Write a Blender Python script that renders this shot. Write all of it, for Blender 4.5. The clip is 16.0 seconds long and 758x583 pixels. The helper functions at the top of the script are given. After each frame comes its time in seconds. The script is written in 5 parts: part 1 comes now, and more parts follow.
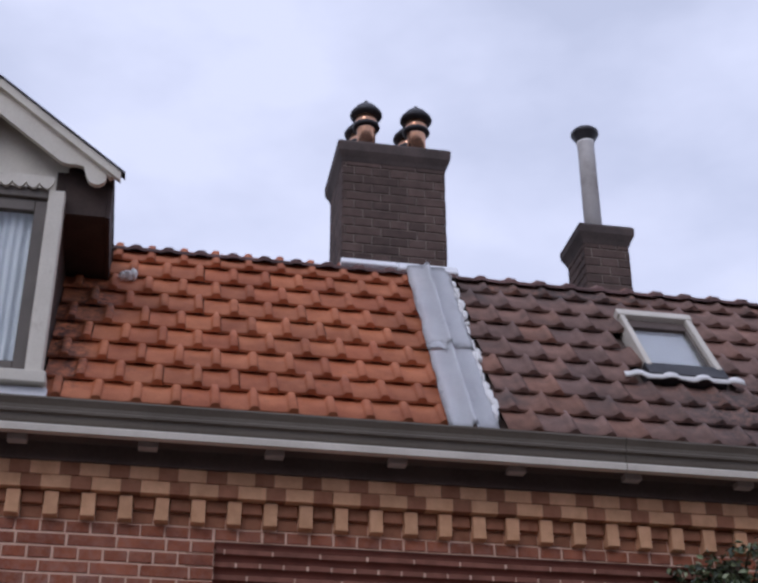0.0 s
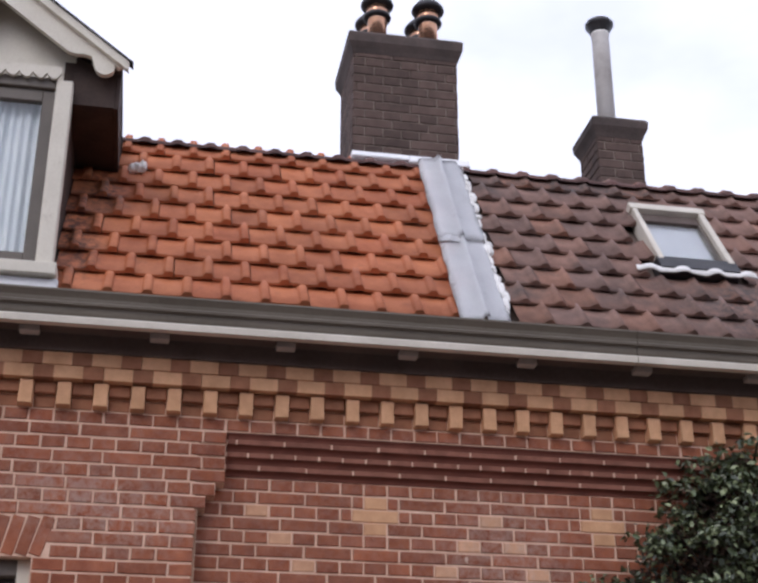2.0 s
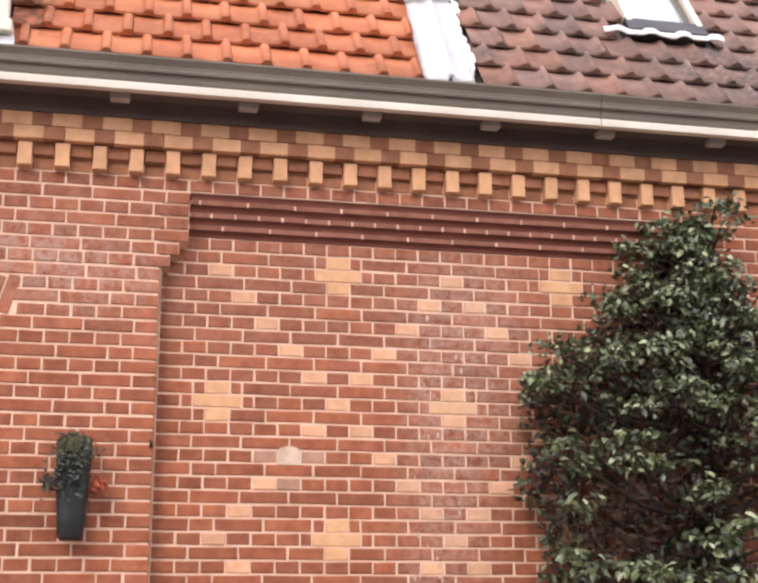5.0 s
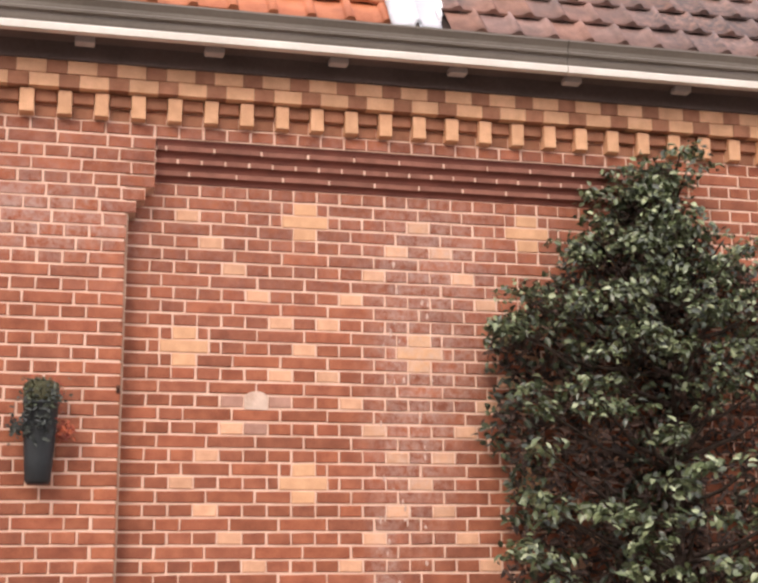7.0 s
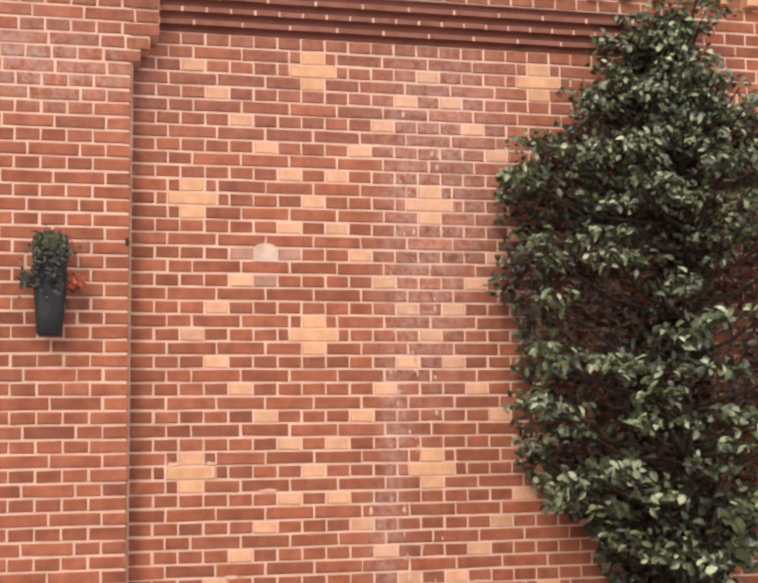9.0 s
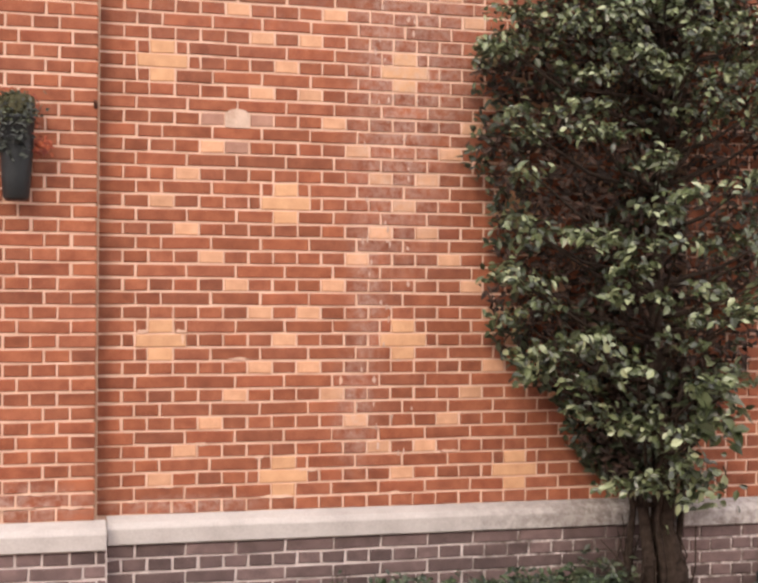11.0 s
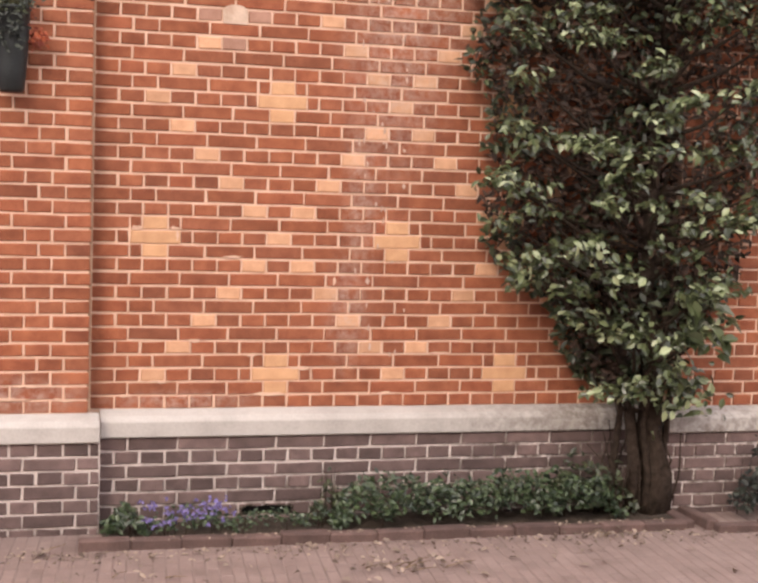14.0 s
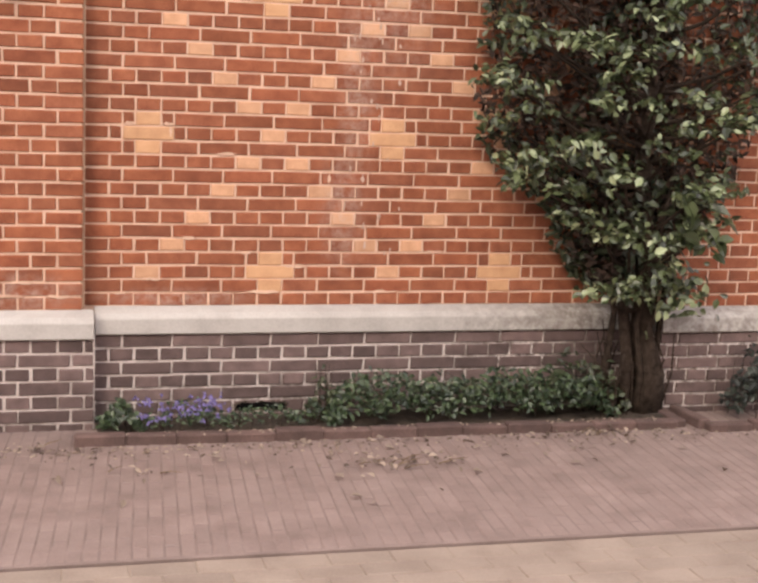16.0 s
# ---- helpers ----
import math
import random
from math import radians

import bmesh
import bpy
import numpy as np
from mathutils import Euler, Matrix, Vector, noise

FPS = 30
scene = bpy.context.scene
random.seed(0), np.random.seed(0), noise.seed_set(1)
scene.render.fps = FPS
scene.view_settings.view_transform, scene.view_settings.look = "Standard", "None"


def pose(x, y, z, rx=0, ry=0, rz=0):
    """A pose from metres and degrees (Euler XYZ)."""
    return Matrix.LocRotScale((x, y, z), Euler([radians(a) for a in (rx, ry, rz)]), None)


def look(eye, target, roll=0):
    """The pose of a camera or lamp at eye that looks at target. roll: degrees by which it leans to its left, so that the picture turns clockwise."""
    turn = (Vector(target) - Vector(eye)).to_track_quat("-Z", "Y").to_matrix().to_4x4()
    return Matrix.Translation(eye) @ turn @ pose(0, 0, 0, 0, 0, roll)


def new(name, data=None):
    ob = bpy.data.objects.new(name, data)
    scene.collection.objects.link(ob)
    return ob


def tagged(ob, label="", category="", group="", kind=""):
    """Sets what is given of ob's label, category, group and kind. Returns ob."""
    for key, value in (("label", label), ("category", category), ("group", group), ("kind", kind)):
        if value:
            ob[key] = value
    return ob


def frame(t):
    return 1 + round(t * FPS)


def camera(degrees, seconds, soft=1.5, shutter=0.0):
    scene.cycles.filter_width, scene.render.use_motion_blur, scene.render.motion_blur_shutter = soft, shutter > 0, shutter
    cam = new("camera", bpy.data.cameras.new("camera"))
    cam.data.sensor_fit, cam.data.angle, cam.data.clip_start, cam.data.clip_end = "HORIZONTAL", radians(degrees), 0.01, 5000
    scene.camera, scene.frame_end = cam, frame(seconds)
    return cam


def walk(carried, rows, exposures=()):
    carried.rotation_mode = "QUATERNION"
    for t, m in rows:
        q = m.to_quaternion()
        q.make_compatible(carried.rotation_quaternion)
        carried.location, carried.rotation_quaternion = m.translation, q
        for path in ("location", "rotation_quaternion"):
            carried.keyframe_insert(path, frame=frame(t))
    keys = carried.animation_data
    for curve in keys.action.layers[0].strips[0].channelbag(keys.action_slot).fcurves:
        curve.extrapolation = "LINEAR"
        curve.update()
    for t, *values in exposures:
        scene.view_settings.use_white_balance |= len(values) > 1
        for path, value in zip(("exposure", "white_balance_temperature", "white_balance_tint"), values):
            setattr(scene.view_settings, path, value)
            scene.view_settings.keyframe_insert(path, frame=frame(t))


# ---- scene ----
cam = camera(32.2, 16.0, soft=2.8)
PATH = [
    (0, (-0.22, -5.906, 1.563), (0.106, -4.183, 2.525), -0.2),
    (0.5, (-0.223, -5.895, 1.561), (0.103, -4.154, 2.491), 0.2),
    (1, (-0.226, -5.885, 1.558), (0.103, -4.118, 2.434), 0.2),
    (1.5, (-0.225, -5.876, 1.555), (0.101, -4.1, 2.413), 0.1),
    (2, (-0.224, -5.866, 1.549), (0.101, -4.073, 2.373), 0.1),
    (2.5, (-0.225, -5.857, 1.54), (0.112, -4.028, 2.277), -0.1),
    (3, (-0.225, -5.85, 1.532), (0.117, -3.996, 2.199), -0.5),
    (3.5, (-0.222, -5.848, 1.525), (0.143, -3.978, 2.135), 0.0),
    (4, (-0.218, -5.851, 1.521), (0.157, -3.965, 2.07), -0.1),
    (4.2, (-0.217, -5.855, 1.521), (0.161, -3.963, 2.049), -0.1),
    (6.3, (-0.202, -5.903, 1.515), (0.235, -4.002, 1.956), -0.2),
    (6.5, (-0.201, -5.905, 1.515), (0.237, -4.0, 1.936), -0.3),
    (7, (-0.201, -5.903, 1.515), (0.245, -3.997, 1.925), -0.3),
    (7.5, (-0.204, -5.896, 1.516), (0.252, -3.987, 1.902), -0.5),
    (8, (-0.21, -5.885, 1.516), (0.255, -3.964, 1.817), -0.7),
    (10.3, (-0.251, -5.813, 1.525), (0.186, -3.863, 1.609), -0.0),
    (10.5, (-0.253, -5.806, 1.525), (0.201, -3.859, 1.583), -0.0),
    (11, (-0.257, -5.79, 1.526), (0.25, -3.855, 1.515), 0.5),
    (11.5, (-0.259, -5.778, 1.525), (0.266, -3.85, 1.443), 0.2),
    (12, (-0.261, -5.775, 1.525), (0.277, -3.854, 1.383), -0.2),
    (12.5, (-0.262, -5.779, 1.525), (0.281, -3.862, 1.358), 0.1),
    (13, (-0.264, -5.787, 1.525), (0.258, -3.865, 1.338), 0.2),
    (13.5, (-0.265, -5.796, 1.525), (0.254, -3.873, 1.344), 0.4),
    (14, (-0.264, -5.804, 1.526), (0.254, -3.878, 1.366), 1.9),
    (14.5, (-0.261, -5.804, 1.526), (0.23, -3.878, 1.303), 3.2),
    (15, (-0.259, -5.798, 1.526), (0.193, -3.87, 1.241), 2.5),
    (15.5, (-0.257, -5.792, 1.526), (0.235, -3.878, 1.221), 1.7),
    (16, (-0.256, -5.786, 1.527), (0.269, -3.882, 1.213), 2.3),
]
EXPOSURES = [(0, -1.25, 5750, 14), (0.8, -1.12, 6030, 13), (1.5, -0.86, 6150, 12), (2.0, -0.66, 6150, 12), (2.5, -0.34, 6350, 12), (3.3, 0.18, 6500, 12), (4.2, 0.42, 6700, 12), (6.3, 0.5, 7050, 15), (8.2, 0.5, 7150, 16), (10.5, 0.38, 7350, 16), (11, 0.42, 7400, 16), (14, 0.42, 7450, 15), (16, 0.32, 7450, 13)]

walk(cam, [(t, look(eye, target, roll)) for t, eye, target, roll in PATH], EXPOSURES)

# ---- sky, sun ----
SUN_EL, SUN_AZ = radians(35), radians(212)
world = bpy.data.worlds.new("overcast_sky")
scene.world = world
world.use_nodes = True
wn, wl = world.node_tree.nodes, world.node_tree.links
wn.clear()
sky = wn.new("ShaderNodeTexSky")
sky.sky_type, sky.sun_disc = "NISHITA", False
sky.sun_elevation, sky.sun_rotation = SUN_EL, SUN_AZ
coord = wn.new("ShaderNodeTexCoord")
stretch = wn.new("ShaderNodeMapping")
stretch.inputs["Scale"].default_value = (1.6, 1.6, 3.2)
stretch.inputs["Location"].default_value = (0.35, 0.2, 0.1)
cloud = wn.new("ShaderNodeTexNoise")
cloud.inputs["Scale"].default_value, cloud.inputs["Detail"].default_value, cloud.inputs["Roughness"].default_value = 2.4, 5.0, 0.5
ramp = wn.new("ShaderNodeValToRGB")
ramp.color_ramp.elements[0].position, ramp.color_ramp.elements[0].color = 0.36, (0.70, 0.70, 0.70, 1)
ramp.color_ramp.elements[1].position, ramp.color_ramp.elements[1].color = 0.62, (1, 1, 1, 1)
gain = wn.new("ShaderNodeVectorMath")
gain.operation = "SCALE"
gain.inputs["Scale"].default_value = 0.22
mixer = wn.new("ShaderNodeMix")
mixer.data_type = "RGBA"
mixer.inputs["B"].default_value = (1.86, 1.87, 2.12, 1)
back = wn.new("ShaderNodeBackground")
back.inputs["Strength"].default_value = 1.0
out = wn.new("ShaderNodeOutputWorld")
wl.new(coord.outputs["Generated"], stretch.inputs["Vector"])
wl.new(stretch.outputs["Vector"], cloud.inputs["Vector"])
wl.new(cloud.outputs["Fac"], ramp.inputs["Fac"])
wl.new(sky.outputs["Color"], gain.inputs[0])
wl.new(ramp.outputs["Color"], mixer.inputs["Factor"])
wl.new(gain.outputs["Vector"], mixer.inputs["A"])
wl.new(mixer.outputs["Result"], back.inputs["Color"])
wl.new(back.outputs["Background"], out.inputs["Surface"])

sun_data = bpy.data.lights.new("sun", "SUN")
sun_data.energy, sun_data.angle, sun_data.color = 1.15, radians(24), (1.0, 0.92, 0.82)
sun = new("sun", sun_data)
sun.matrix_world = look((-4.8, -9.0, 9.8), (0.8, 0, 2.4))


# ---- materials ----
def nodes_of(name):
    m = bpy.data.materials.new(name)
    m.use_nodes = True
    t = m.node_tree
    return m, t.nodes, t.links, t.nodes["Principled BSDF"]


def rgba(c):
    return (c[0], c[1], c[2], 1)


def surface(name, dark, light, rough=0.8, scale=6.0, fine=90.0, bump=0.3, depth=0.003, vary="", spread=0.35, metal=0.0,
            spots=None, spot_scale=3.0, spot_from=0.6, spot_to=0.75, spot_amount=0.6, hues=None, spec=0.4):
    """A grained surface: two tones by a coarse noise, fine grain, bump; tone varied from piece to piece; optional stains."""
    m, n, l, bsdf = nodes_of(name)
    geo = n.new("ShaderNodeNewGeometry")
    co = n.new("ShaderNodeTexNoise")
    co.inputs["Scale"].default_value, co.inputs["Detail"].default_value = scale, 4
    fi = n.new("ShaderNodeTexNoise")
    fi.inputs["Scale"].default_value, fi.inputs["Detail"].default_value = fine, 3
    l.new(geo.outputs["Position"], co.inputs["Vector"])
    l.new(geo.outputs["Position"], fi.inputs["Vector"])
    add = n.new("ShaderNodeMath")
    add.operation = "MULTIPLY_ADD"
    l.new(fi.outputs["Fac"], add.inputs[0])
    add.inputs[1].default_value = 0.45
    l.new(co.outputs["Fac"], add.inputs[2])
    fit = n.new("ShaderNodeMapRange")
    fit.inputs["From Min"].default_value, fit.inputs["From Max"].default_value = 0.5, 0.95
    l.new(add.outputs[0], fit.inputs["Value"])
    tone = n.new("ShaderNodeMix")
    tone.data_type = "RGBA"
    tone.inputs["A"].default_value, tone.inputs["B"].default_value = rgba(dark), rgba(light)
    l.new(fit.outputs["Result"], tone.inputs["Factor"])
    colour = tone.outputs["Result"]
    if vary:
        if vary == "object":
            source = n.new("ShaderNodeObjectInfo").outputs["Random"]
        else:
            source = geo.outputs["Random Per Island"]
        if hues:
            pick = n.new("ShaderNodeValToRGB")
            pick.color_ramp.interpolation = "LINEAR"
            pick.color_ramp.elements[0].color = rgba(hues[0])
            pick.color_ramp.elements[1].color = rgba(hues[-1])
            for k, h in enumerate(hues[1:-1]):
                pick.color_ramp.elements.new((k + 1) / (len(hues) - 1)).color = rgba(h)
            l.new(source, pick.inputs["Fac"])
            tint = n.new("ShaderNodeMix")
            tint.data_type, tint.blend_type = "RGBA", "MULTIPLY"
            tint.inputs["Factor"].default_value = 1.0
            l.new(colour, tint.inputs["A"])
            l.new(pick.outputs["Color"], tint.inputs["B"])
            colour = tint.outputs["Result"]
        span = n.new("ShaderNodeMapRange")
        span.inputs["To Min"].default_value, span.inputs["To Max"].default_value = 1 - spread, 1 + spread
        hop = n.new("ShaderNodeMath")
        hop.operation = "MULTIPLY"
        hop.inputs[1].default_value = 7.31
        wrap = n.new("ShaderNodeMath")
        wrap.operation = "FRACT"
        l.new(source, hop.inputs[0])
        l.new(hop.outputs[0], wrap.inputs[0])
        l.new(wrap.outputs[0], span.inputs["Value"])
        hsv = n.new("ShaderNodeHueSaturation")
        l.new(span.outputs["Result"], hsv.inputs["Value"])
        l.new(colour, hsv.inputs["Color"])
        colour = hsv.outputs["Color"]
    if spots:
        st = n.new("ShaderNodeTexNoise")
        st.inputs["Scale"].default_value, st.inputs["Detail"].default_value, st.inputs["Roughness"].default_value = spot_scale, 6, 0.65
        l.new(geo.outputs["Position"], st.inputs["Vector"])
        cut = n.new("ShaderNodeMapRange")
        cut.inputs["From Min"].default_value, cut.inputs["From Max"].default_value = spot_from, spot_to
        cut.inputs["To Max"].default_value = spot_amount
        l.new(st.outputs["Fac"], cut.inputs["Value"])
        over = n.new("ShaderNodeMix")
        over.data_type = "RGBA"
        l.new(cut.outputs["Result"], over.inputs["Factor"])
        l.new(colour, over.inputs["A"])
        over.inputs["B"].default_value = rgba(spots)
        colour = over.outputs["Result"]
    l.new(colour, bsdf.inputs["Base Color"])
    bsdf.inputs["Roughness"].default_value = rough
    bsdf.inputs["Metallic"].default_value = metal
    bsdf.inputs["Specular IOR Level"].default_value = spec
    if bump:
        b = n.new("ShaderNodeBump")
        b.inputs["Strength"].default_value, b.inputs["Distance"].default_value = bump, depth
        l.new(add.outputs[0], b.inputs["Height"])
        l.new(b.outputs["Normal"], bsdf.inputs["Normal"])
    return m


def bloom(m, centres, amount, colour=(0.60, 0.47, 0.40)):
    """Ragged colour patches (salts, dirt, painted shade) round the given places (x, z, half width, half height)."""
    n, l = m.node_tree.nodes, m.node_tree.links
    bsdf = n["Principled BSDF"]
    colour_in = bsdf.inputs["Base Color"].links[0].from_socket
    geo = n.new("ShaderNodeNewGeometry")
    total = None
    for x, z, w, h in centres:
        mp = n.new("ShaderNodeMapping")
        mp.inputs["Location"].default_value = (-x / w, 0, -z / h)
        mp.inputs["Scale"].default_value = (1 / w, 0, 1 / h)
        l.new(geo.outputs["Position"], mp.inputs["Vector"])
        ln = n.new("ShaderNodeVectorMath")
        ln.operation = "LENGTH"
        l.new(mp.outputs["Vector"], ln.inputs[0])
        mr = n.new("ShaderNodeMapRange")
        mr.interpolation_type = "SMOOTHSTEP"
        mr.inputs["From Min"].default_value, mr.inputs["From Max"].default_value = 1.0, 0.1
        l.new(ln.outputs["Value"], mr.inputs["Value"])
        if total is None:
            total = mr.outputs["Result"]
        else:
            mx = n.new("ShaderNodeMath")
            mx.operation = "MAXIMUM"
            l.new(total, mx.inputs[0])
            l.new(mr.outputs["Result"], mx.inputs[1])
            total = mx.outputs[0]
    ns = n.new("ShaderNodeTexNoise")
    ns.inputs["Scale"].default_value, ns.inputs["Detail"].default_value, ns.inputs["Roughness"].default_value = 26, 6, 0.7
    l.new(geo.outputs["Position"], ns.inputs["Vector"])
    nr = n.new("ShaderNodeMapRange")
    nr.inputs["From Min"].default_value, nr.inputs["From Max"].default_value = 0.40, 0.66
    l.new(ns.outputs["Fac"], nr.inputs["Value"])
    mul = n.new("ShaderNodeMath")
    mul.operation = "MULTIPLY"
    l.new(total, mul.inputs[0])
    l.new(nr.outputs["Result"], mul.inputs[1])
    sc = n.new("ShaderNodeMath")
    sc.operation = "MULTIPLY"
    sc.inputs[1].default_value = amount
    l.new(mul.outputs[0], sc.inputs[0])
    mix = n.new("ShaderNodeMix")
    mix.data_type = "RGBA"
    l.new(sc.outputs[0], mix.inputs["Factor"])
    l.new(colour_in, mix.inputs["A"])
    mix.inputs["B"].default_value = rgba(colour)
    l.new(mix.outputs["Result"], bsdf.inputs["Base Color"])
    return m


SALTS = [(1.28, 2.55, 0.22, 0.95), (1.45, 2.9, 0.45, 0.5), (-0.35, 3.02, 0.55, 0.26), (-0.55, 3.1, 0.5, 0.22), (1.35, 2.2, 0.35, 0.9), (1.2, 1.5, 0.12, 0.7), (1.5, 2.45, 0.3, 0.5), (1.15, 0.95, 0.14, 0.4), (-0.3, 0.59, 0.4, 0.12), (0.4, 0.55, 0.5, 0.06)]
RED_HUES = [(0.95, 0.98, 1.0), (1, 1.02, 1), (1.05, 1.03, 0.95), (0.98, 0.93, 0.9)]


def masonry(name, dark, light, hues=None, salts=True, **more):
    pair = {}
    for way in ("object", "island"):
        m = surface(name + "_" + way, dark, light, rough=0.88, scale=14, fine=160, bump=0.5, depth=0.002, vary=way, hues=hues, **more)
        pair[way] = bloom(m, SALTS, 0.5) if salts else m
    return pair


RED = masonry("red_brick", (0.215, 0.064, 0.033), (0.37, 0.128, 0.068), RED_HUES, spread=0.17)
for way in RED:
    # older, paler bricks high on the front
    bloom(RED[way], [(0.9, 3.2, 2.4, 0.9), (-0.6, 3.3, 1.5, 0.6)], 0.38, (0.36, 0.22, 0.185))
YELLOW = masonry("yellow_brick", (0.56, 0.30, 0.175), (0.73, 0.42, 0.26), spread=0.12)
STAR = masonry("yellow_star_brick", (0.565, 0.305, 0.165), (0.72, 0.42, 0.237), spread=0.06)
OCHRE = masonry("ochre_frieze_brick", (0.58, 0.315, 0.168), (0.75, 0.43, 0.247), spread=0.08, salts=False)
CHECK = masonry("brown_frieze_brick", (0.27, 0.115, 0.062), (0.40, 0.18, 0.10), spread=0.12, salts=False)
DARK_RED = masonry("dark_red_brick", (0.25, 0.068, 0.042), (0.38, 0.118, 0.072), spread=0.15, salts=False)
PURPLE = masonry("plinth_brick", (0.10, 0.068, 0.062), (0.185, 0.125, 0.115), spread=0.32, salts=False)
SOOT = masonry("sooty_brick", (0.075, 0.048, 0.040), (0.125, 0.083, 0.069), spread=0.25, salts=False)
# splash dirt low on the left; shrub shade painted in from x = 2.15
DIRT_AND_SHADE = [(0.95, 0.07, 0.8, 0.22), (0.35, 0.04, 0.5, 0.2), (-0.35, 0.0, 0.5, 0.07), (2.15, 0.2, 0.95, 0.5), (2.5, 0.45, 0.7, 0.25), (3.0, 0.25, 0.6, 0.5)]
MORTAR = surface("lime_mortar", (0.60, 0.395, 0.285), (0.80, 0.555, 0.415), 0.92, 10, 200, 0.5, 0.002)
PLINTH_MORTAR = surface("grey_mortar", (0.55, 0.48, 0.44), (0.80, 0.71, 0.66), 0.92, 4, 160, 0.5, 0.002, spots=(0.16, 0.12, 0.11), spot_scale=3.5, spot_from=0.52, spot_to=0.68, spot_amount=0.8)
PLINTH_MORTAR = bloom(bloom(PLINTH_MORTAR, DIRT_AND_SHADE, 0.85, (0.13, 0.10, 0.085)), DIRT_AND_SHADE, 0.9, (0.13, 0.10, 0.085))
SOOT_MORTAR = surface("sooty_mortar", (0.11, 0.088, 0.075), (0.36, 0.29, 0.24), 0.95, 10, 160, 0.4, 0.002)
STONE = surface("stone_coping", (0.40, 0.37, 0.34), (0.58, 0.55, 0.51), 0.8, 5, 120, 0.4, 0.002, spots=(0.25, 0.22, 0.2), spot_scale=5, spot_from=0.55, spot_to=0.75, spot_amount=0.5)
STONE = bloom(STONE, DIRT_AND_SHADE + [(2.5, 0.48, 0.28, 0.2)], 0.85, (0.16, 0.13, 0.11))
# second coat of the painted shrub shade, on the coping's right part
STONE = bloom(STONE, DIRT_AND_SHADE[3:], 0.6, (0.20, 0.165, 0.14))
TAUPE = surface("taupe_paint", (0.135, 0.113, 0.088), (0.175, 0.148, 0.116), 0.5, 3, 60, 0.1, 0.001, spots=(0.15, 0.12, 0.10), spot_scale=6, spot_from=0.55, spot_to=0.8, spot_amount=0.4)
CREAM = surface("cream_paint", (0.60, 0.55, 0.46), (0.72, 0.67, 0.57), 0.5, 4, 80, 0.15, 0.001, spots=(0.42, 0.36, 0.28), spot_scale=9, spot_from=0.6, spot_to=0.75, spot_amount=0.5)
WHITE = surface("white_paint", (0.58, 0.53, 0.45), (0.72, 0.66, 0.57), 0.5, 4, 80, 0.1, 0.001, spots=(0.4, 0.36, 0.3), spot_scale=12, spot_from=0.62, spot_to=0.8, spot_amount=0.5)
SOFFIT = surface("soffit_paint", (0.095, 0.070, 0.060), (0.15, 0.112, 0.096), 0.8, 4, 60, 0.1, 0.001)
BRACKET = surface("bracket_paint", (0.42, 0.38, 0.35), (0.55, 0.5, 0.46), 0.6, 6, 80, 0.1, 0.001)
SASH = surface("sash_paint", (0.10, 0.085, 0.07), (0.15, 0.125, 0.105), 0.45, 6, 90, 0.1, 0.001)
BOARD = surface("weathered_cheek_board", (0.034, 0.021, 0.017), (0.075, 0.046, 0.036), 0.75, 5, 60, 0.3, 0.003)
ORANGE_TILE = surface("orange_roof_tile", (0.36, 0.107, 0.045), (0.54, 0.19, 0.086), 0.55, 7, 110, 0.25, 0.002, vary="object", spread=0.16, hues=[(1, 0.92, 0.9), (1, 1, 1), (1.05, 1.05, 1.0)], spots=(0.10, 0.045, 0.03), spot_scale=9, spot_from=0.62, spot_to=0.8, spot_amount=0.55)
# ragged dark patches on the tiles next to the dormer cheek
CHEEK_PATCHES = [(-0.68, 4.5, 0.17, 0.6), (-0.56, 4.82, 0.2, 0.3), (-0.62, 4.3, 0.14, 0.3)]
ORANGE_TILE = bloom(bloom(ORANGE_TILE, CHEEK_PATCHES, 0.9, (0.055, 0.032, 0.027)), CHEEK_PATCHES, 0.7, (0.055, 0.032, 0.027))
BROWN_TILE = surface("weathered_brown_roof_tile", (0.165, 0.094, 0.074), (0.30, 0.178, 0.14), 0.65, 8, 110, 0.4, 0.003, vary="object", spread=0.13, hues=[(0.9, 0.94, 0.99), (0.97, 0.98, 1), (1, 1, 1), (1.04, 0.98, 0.95), (1.18, 1.0, 0.86)], spots=(0.075, 0.06, 0.055), spot_scale=3.5, spot_from=0.5, spot_to=0.7, spot_amount=0.7)
LICHEN = [(2.85, 4.26, 0.75, 0.42), (2.14, 5.28, 0.9, 0.12)]
BROWN_TILE = bloom(bloom(BROWN_TILE, LICHEN, 0.85, (0.07, 0.062, 0.06)), LICHEN, 0.6, (0.07, 0.062, 0.06))
LEAD = surface("weathered_lead_sheet", (0.82, 0.82, 0.84), (0.93, 0.93, 0.94), 0.5, 5, 90, 0.2, 0.002, spots=(0.5, 0.5, 0.52), spot_scale=7, spot_from=0.58, spot_to=0.8, spot_amount=0.5)
WHITE_MORTAR = surface("white_mortar_fillet", (0.72, 0.70, 0.67), (0.88, 0.86, 0.83), 0.85, 12, 140, 0.5, 0.004)
COPPER = surface("brown_copper_flue", (0.42, 0.22, 0.135), (0.64, 0.38, 0.26), 0.2, 8, 90, 0.05, 0.001, metal=0.85)
DARK_METAL = surface("dark_cowl_metal", (0.035, 0.034, 0.038), (0.075, 0.072, 0.075), 0.4, 8, 90, 0.1, 0.001, metal=0.6)
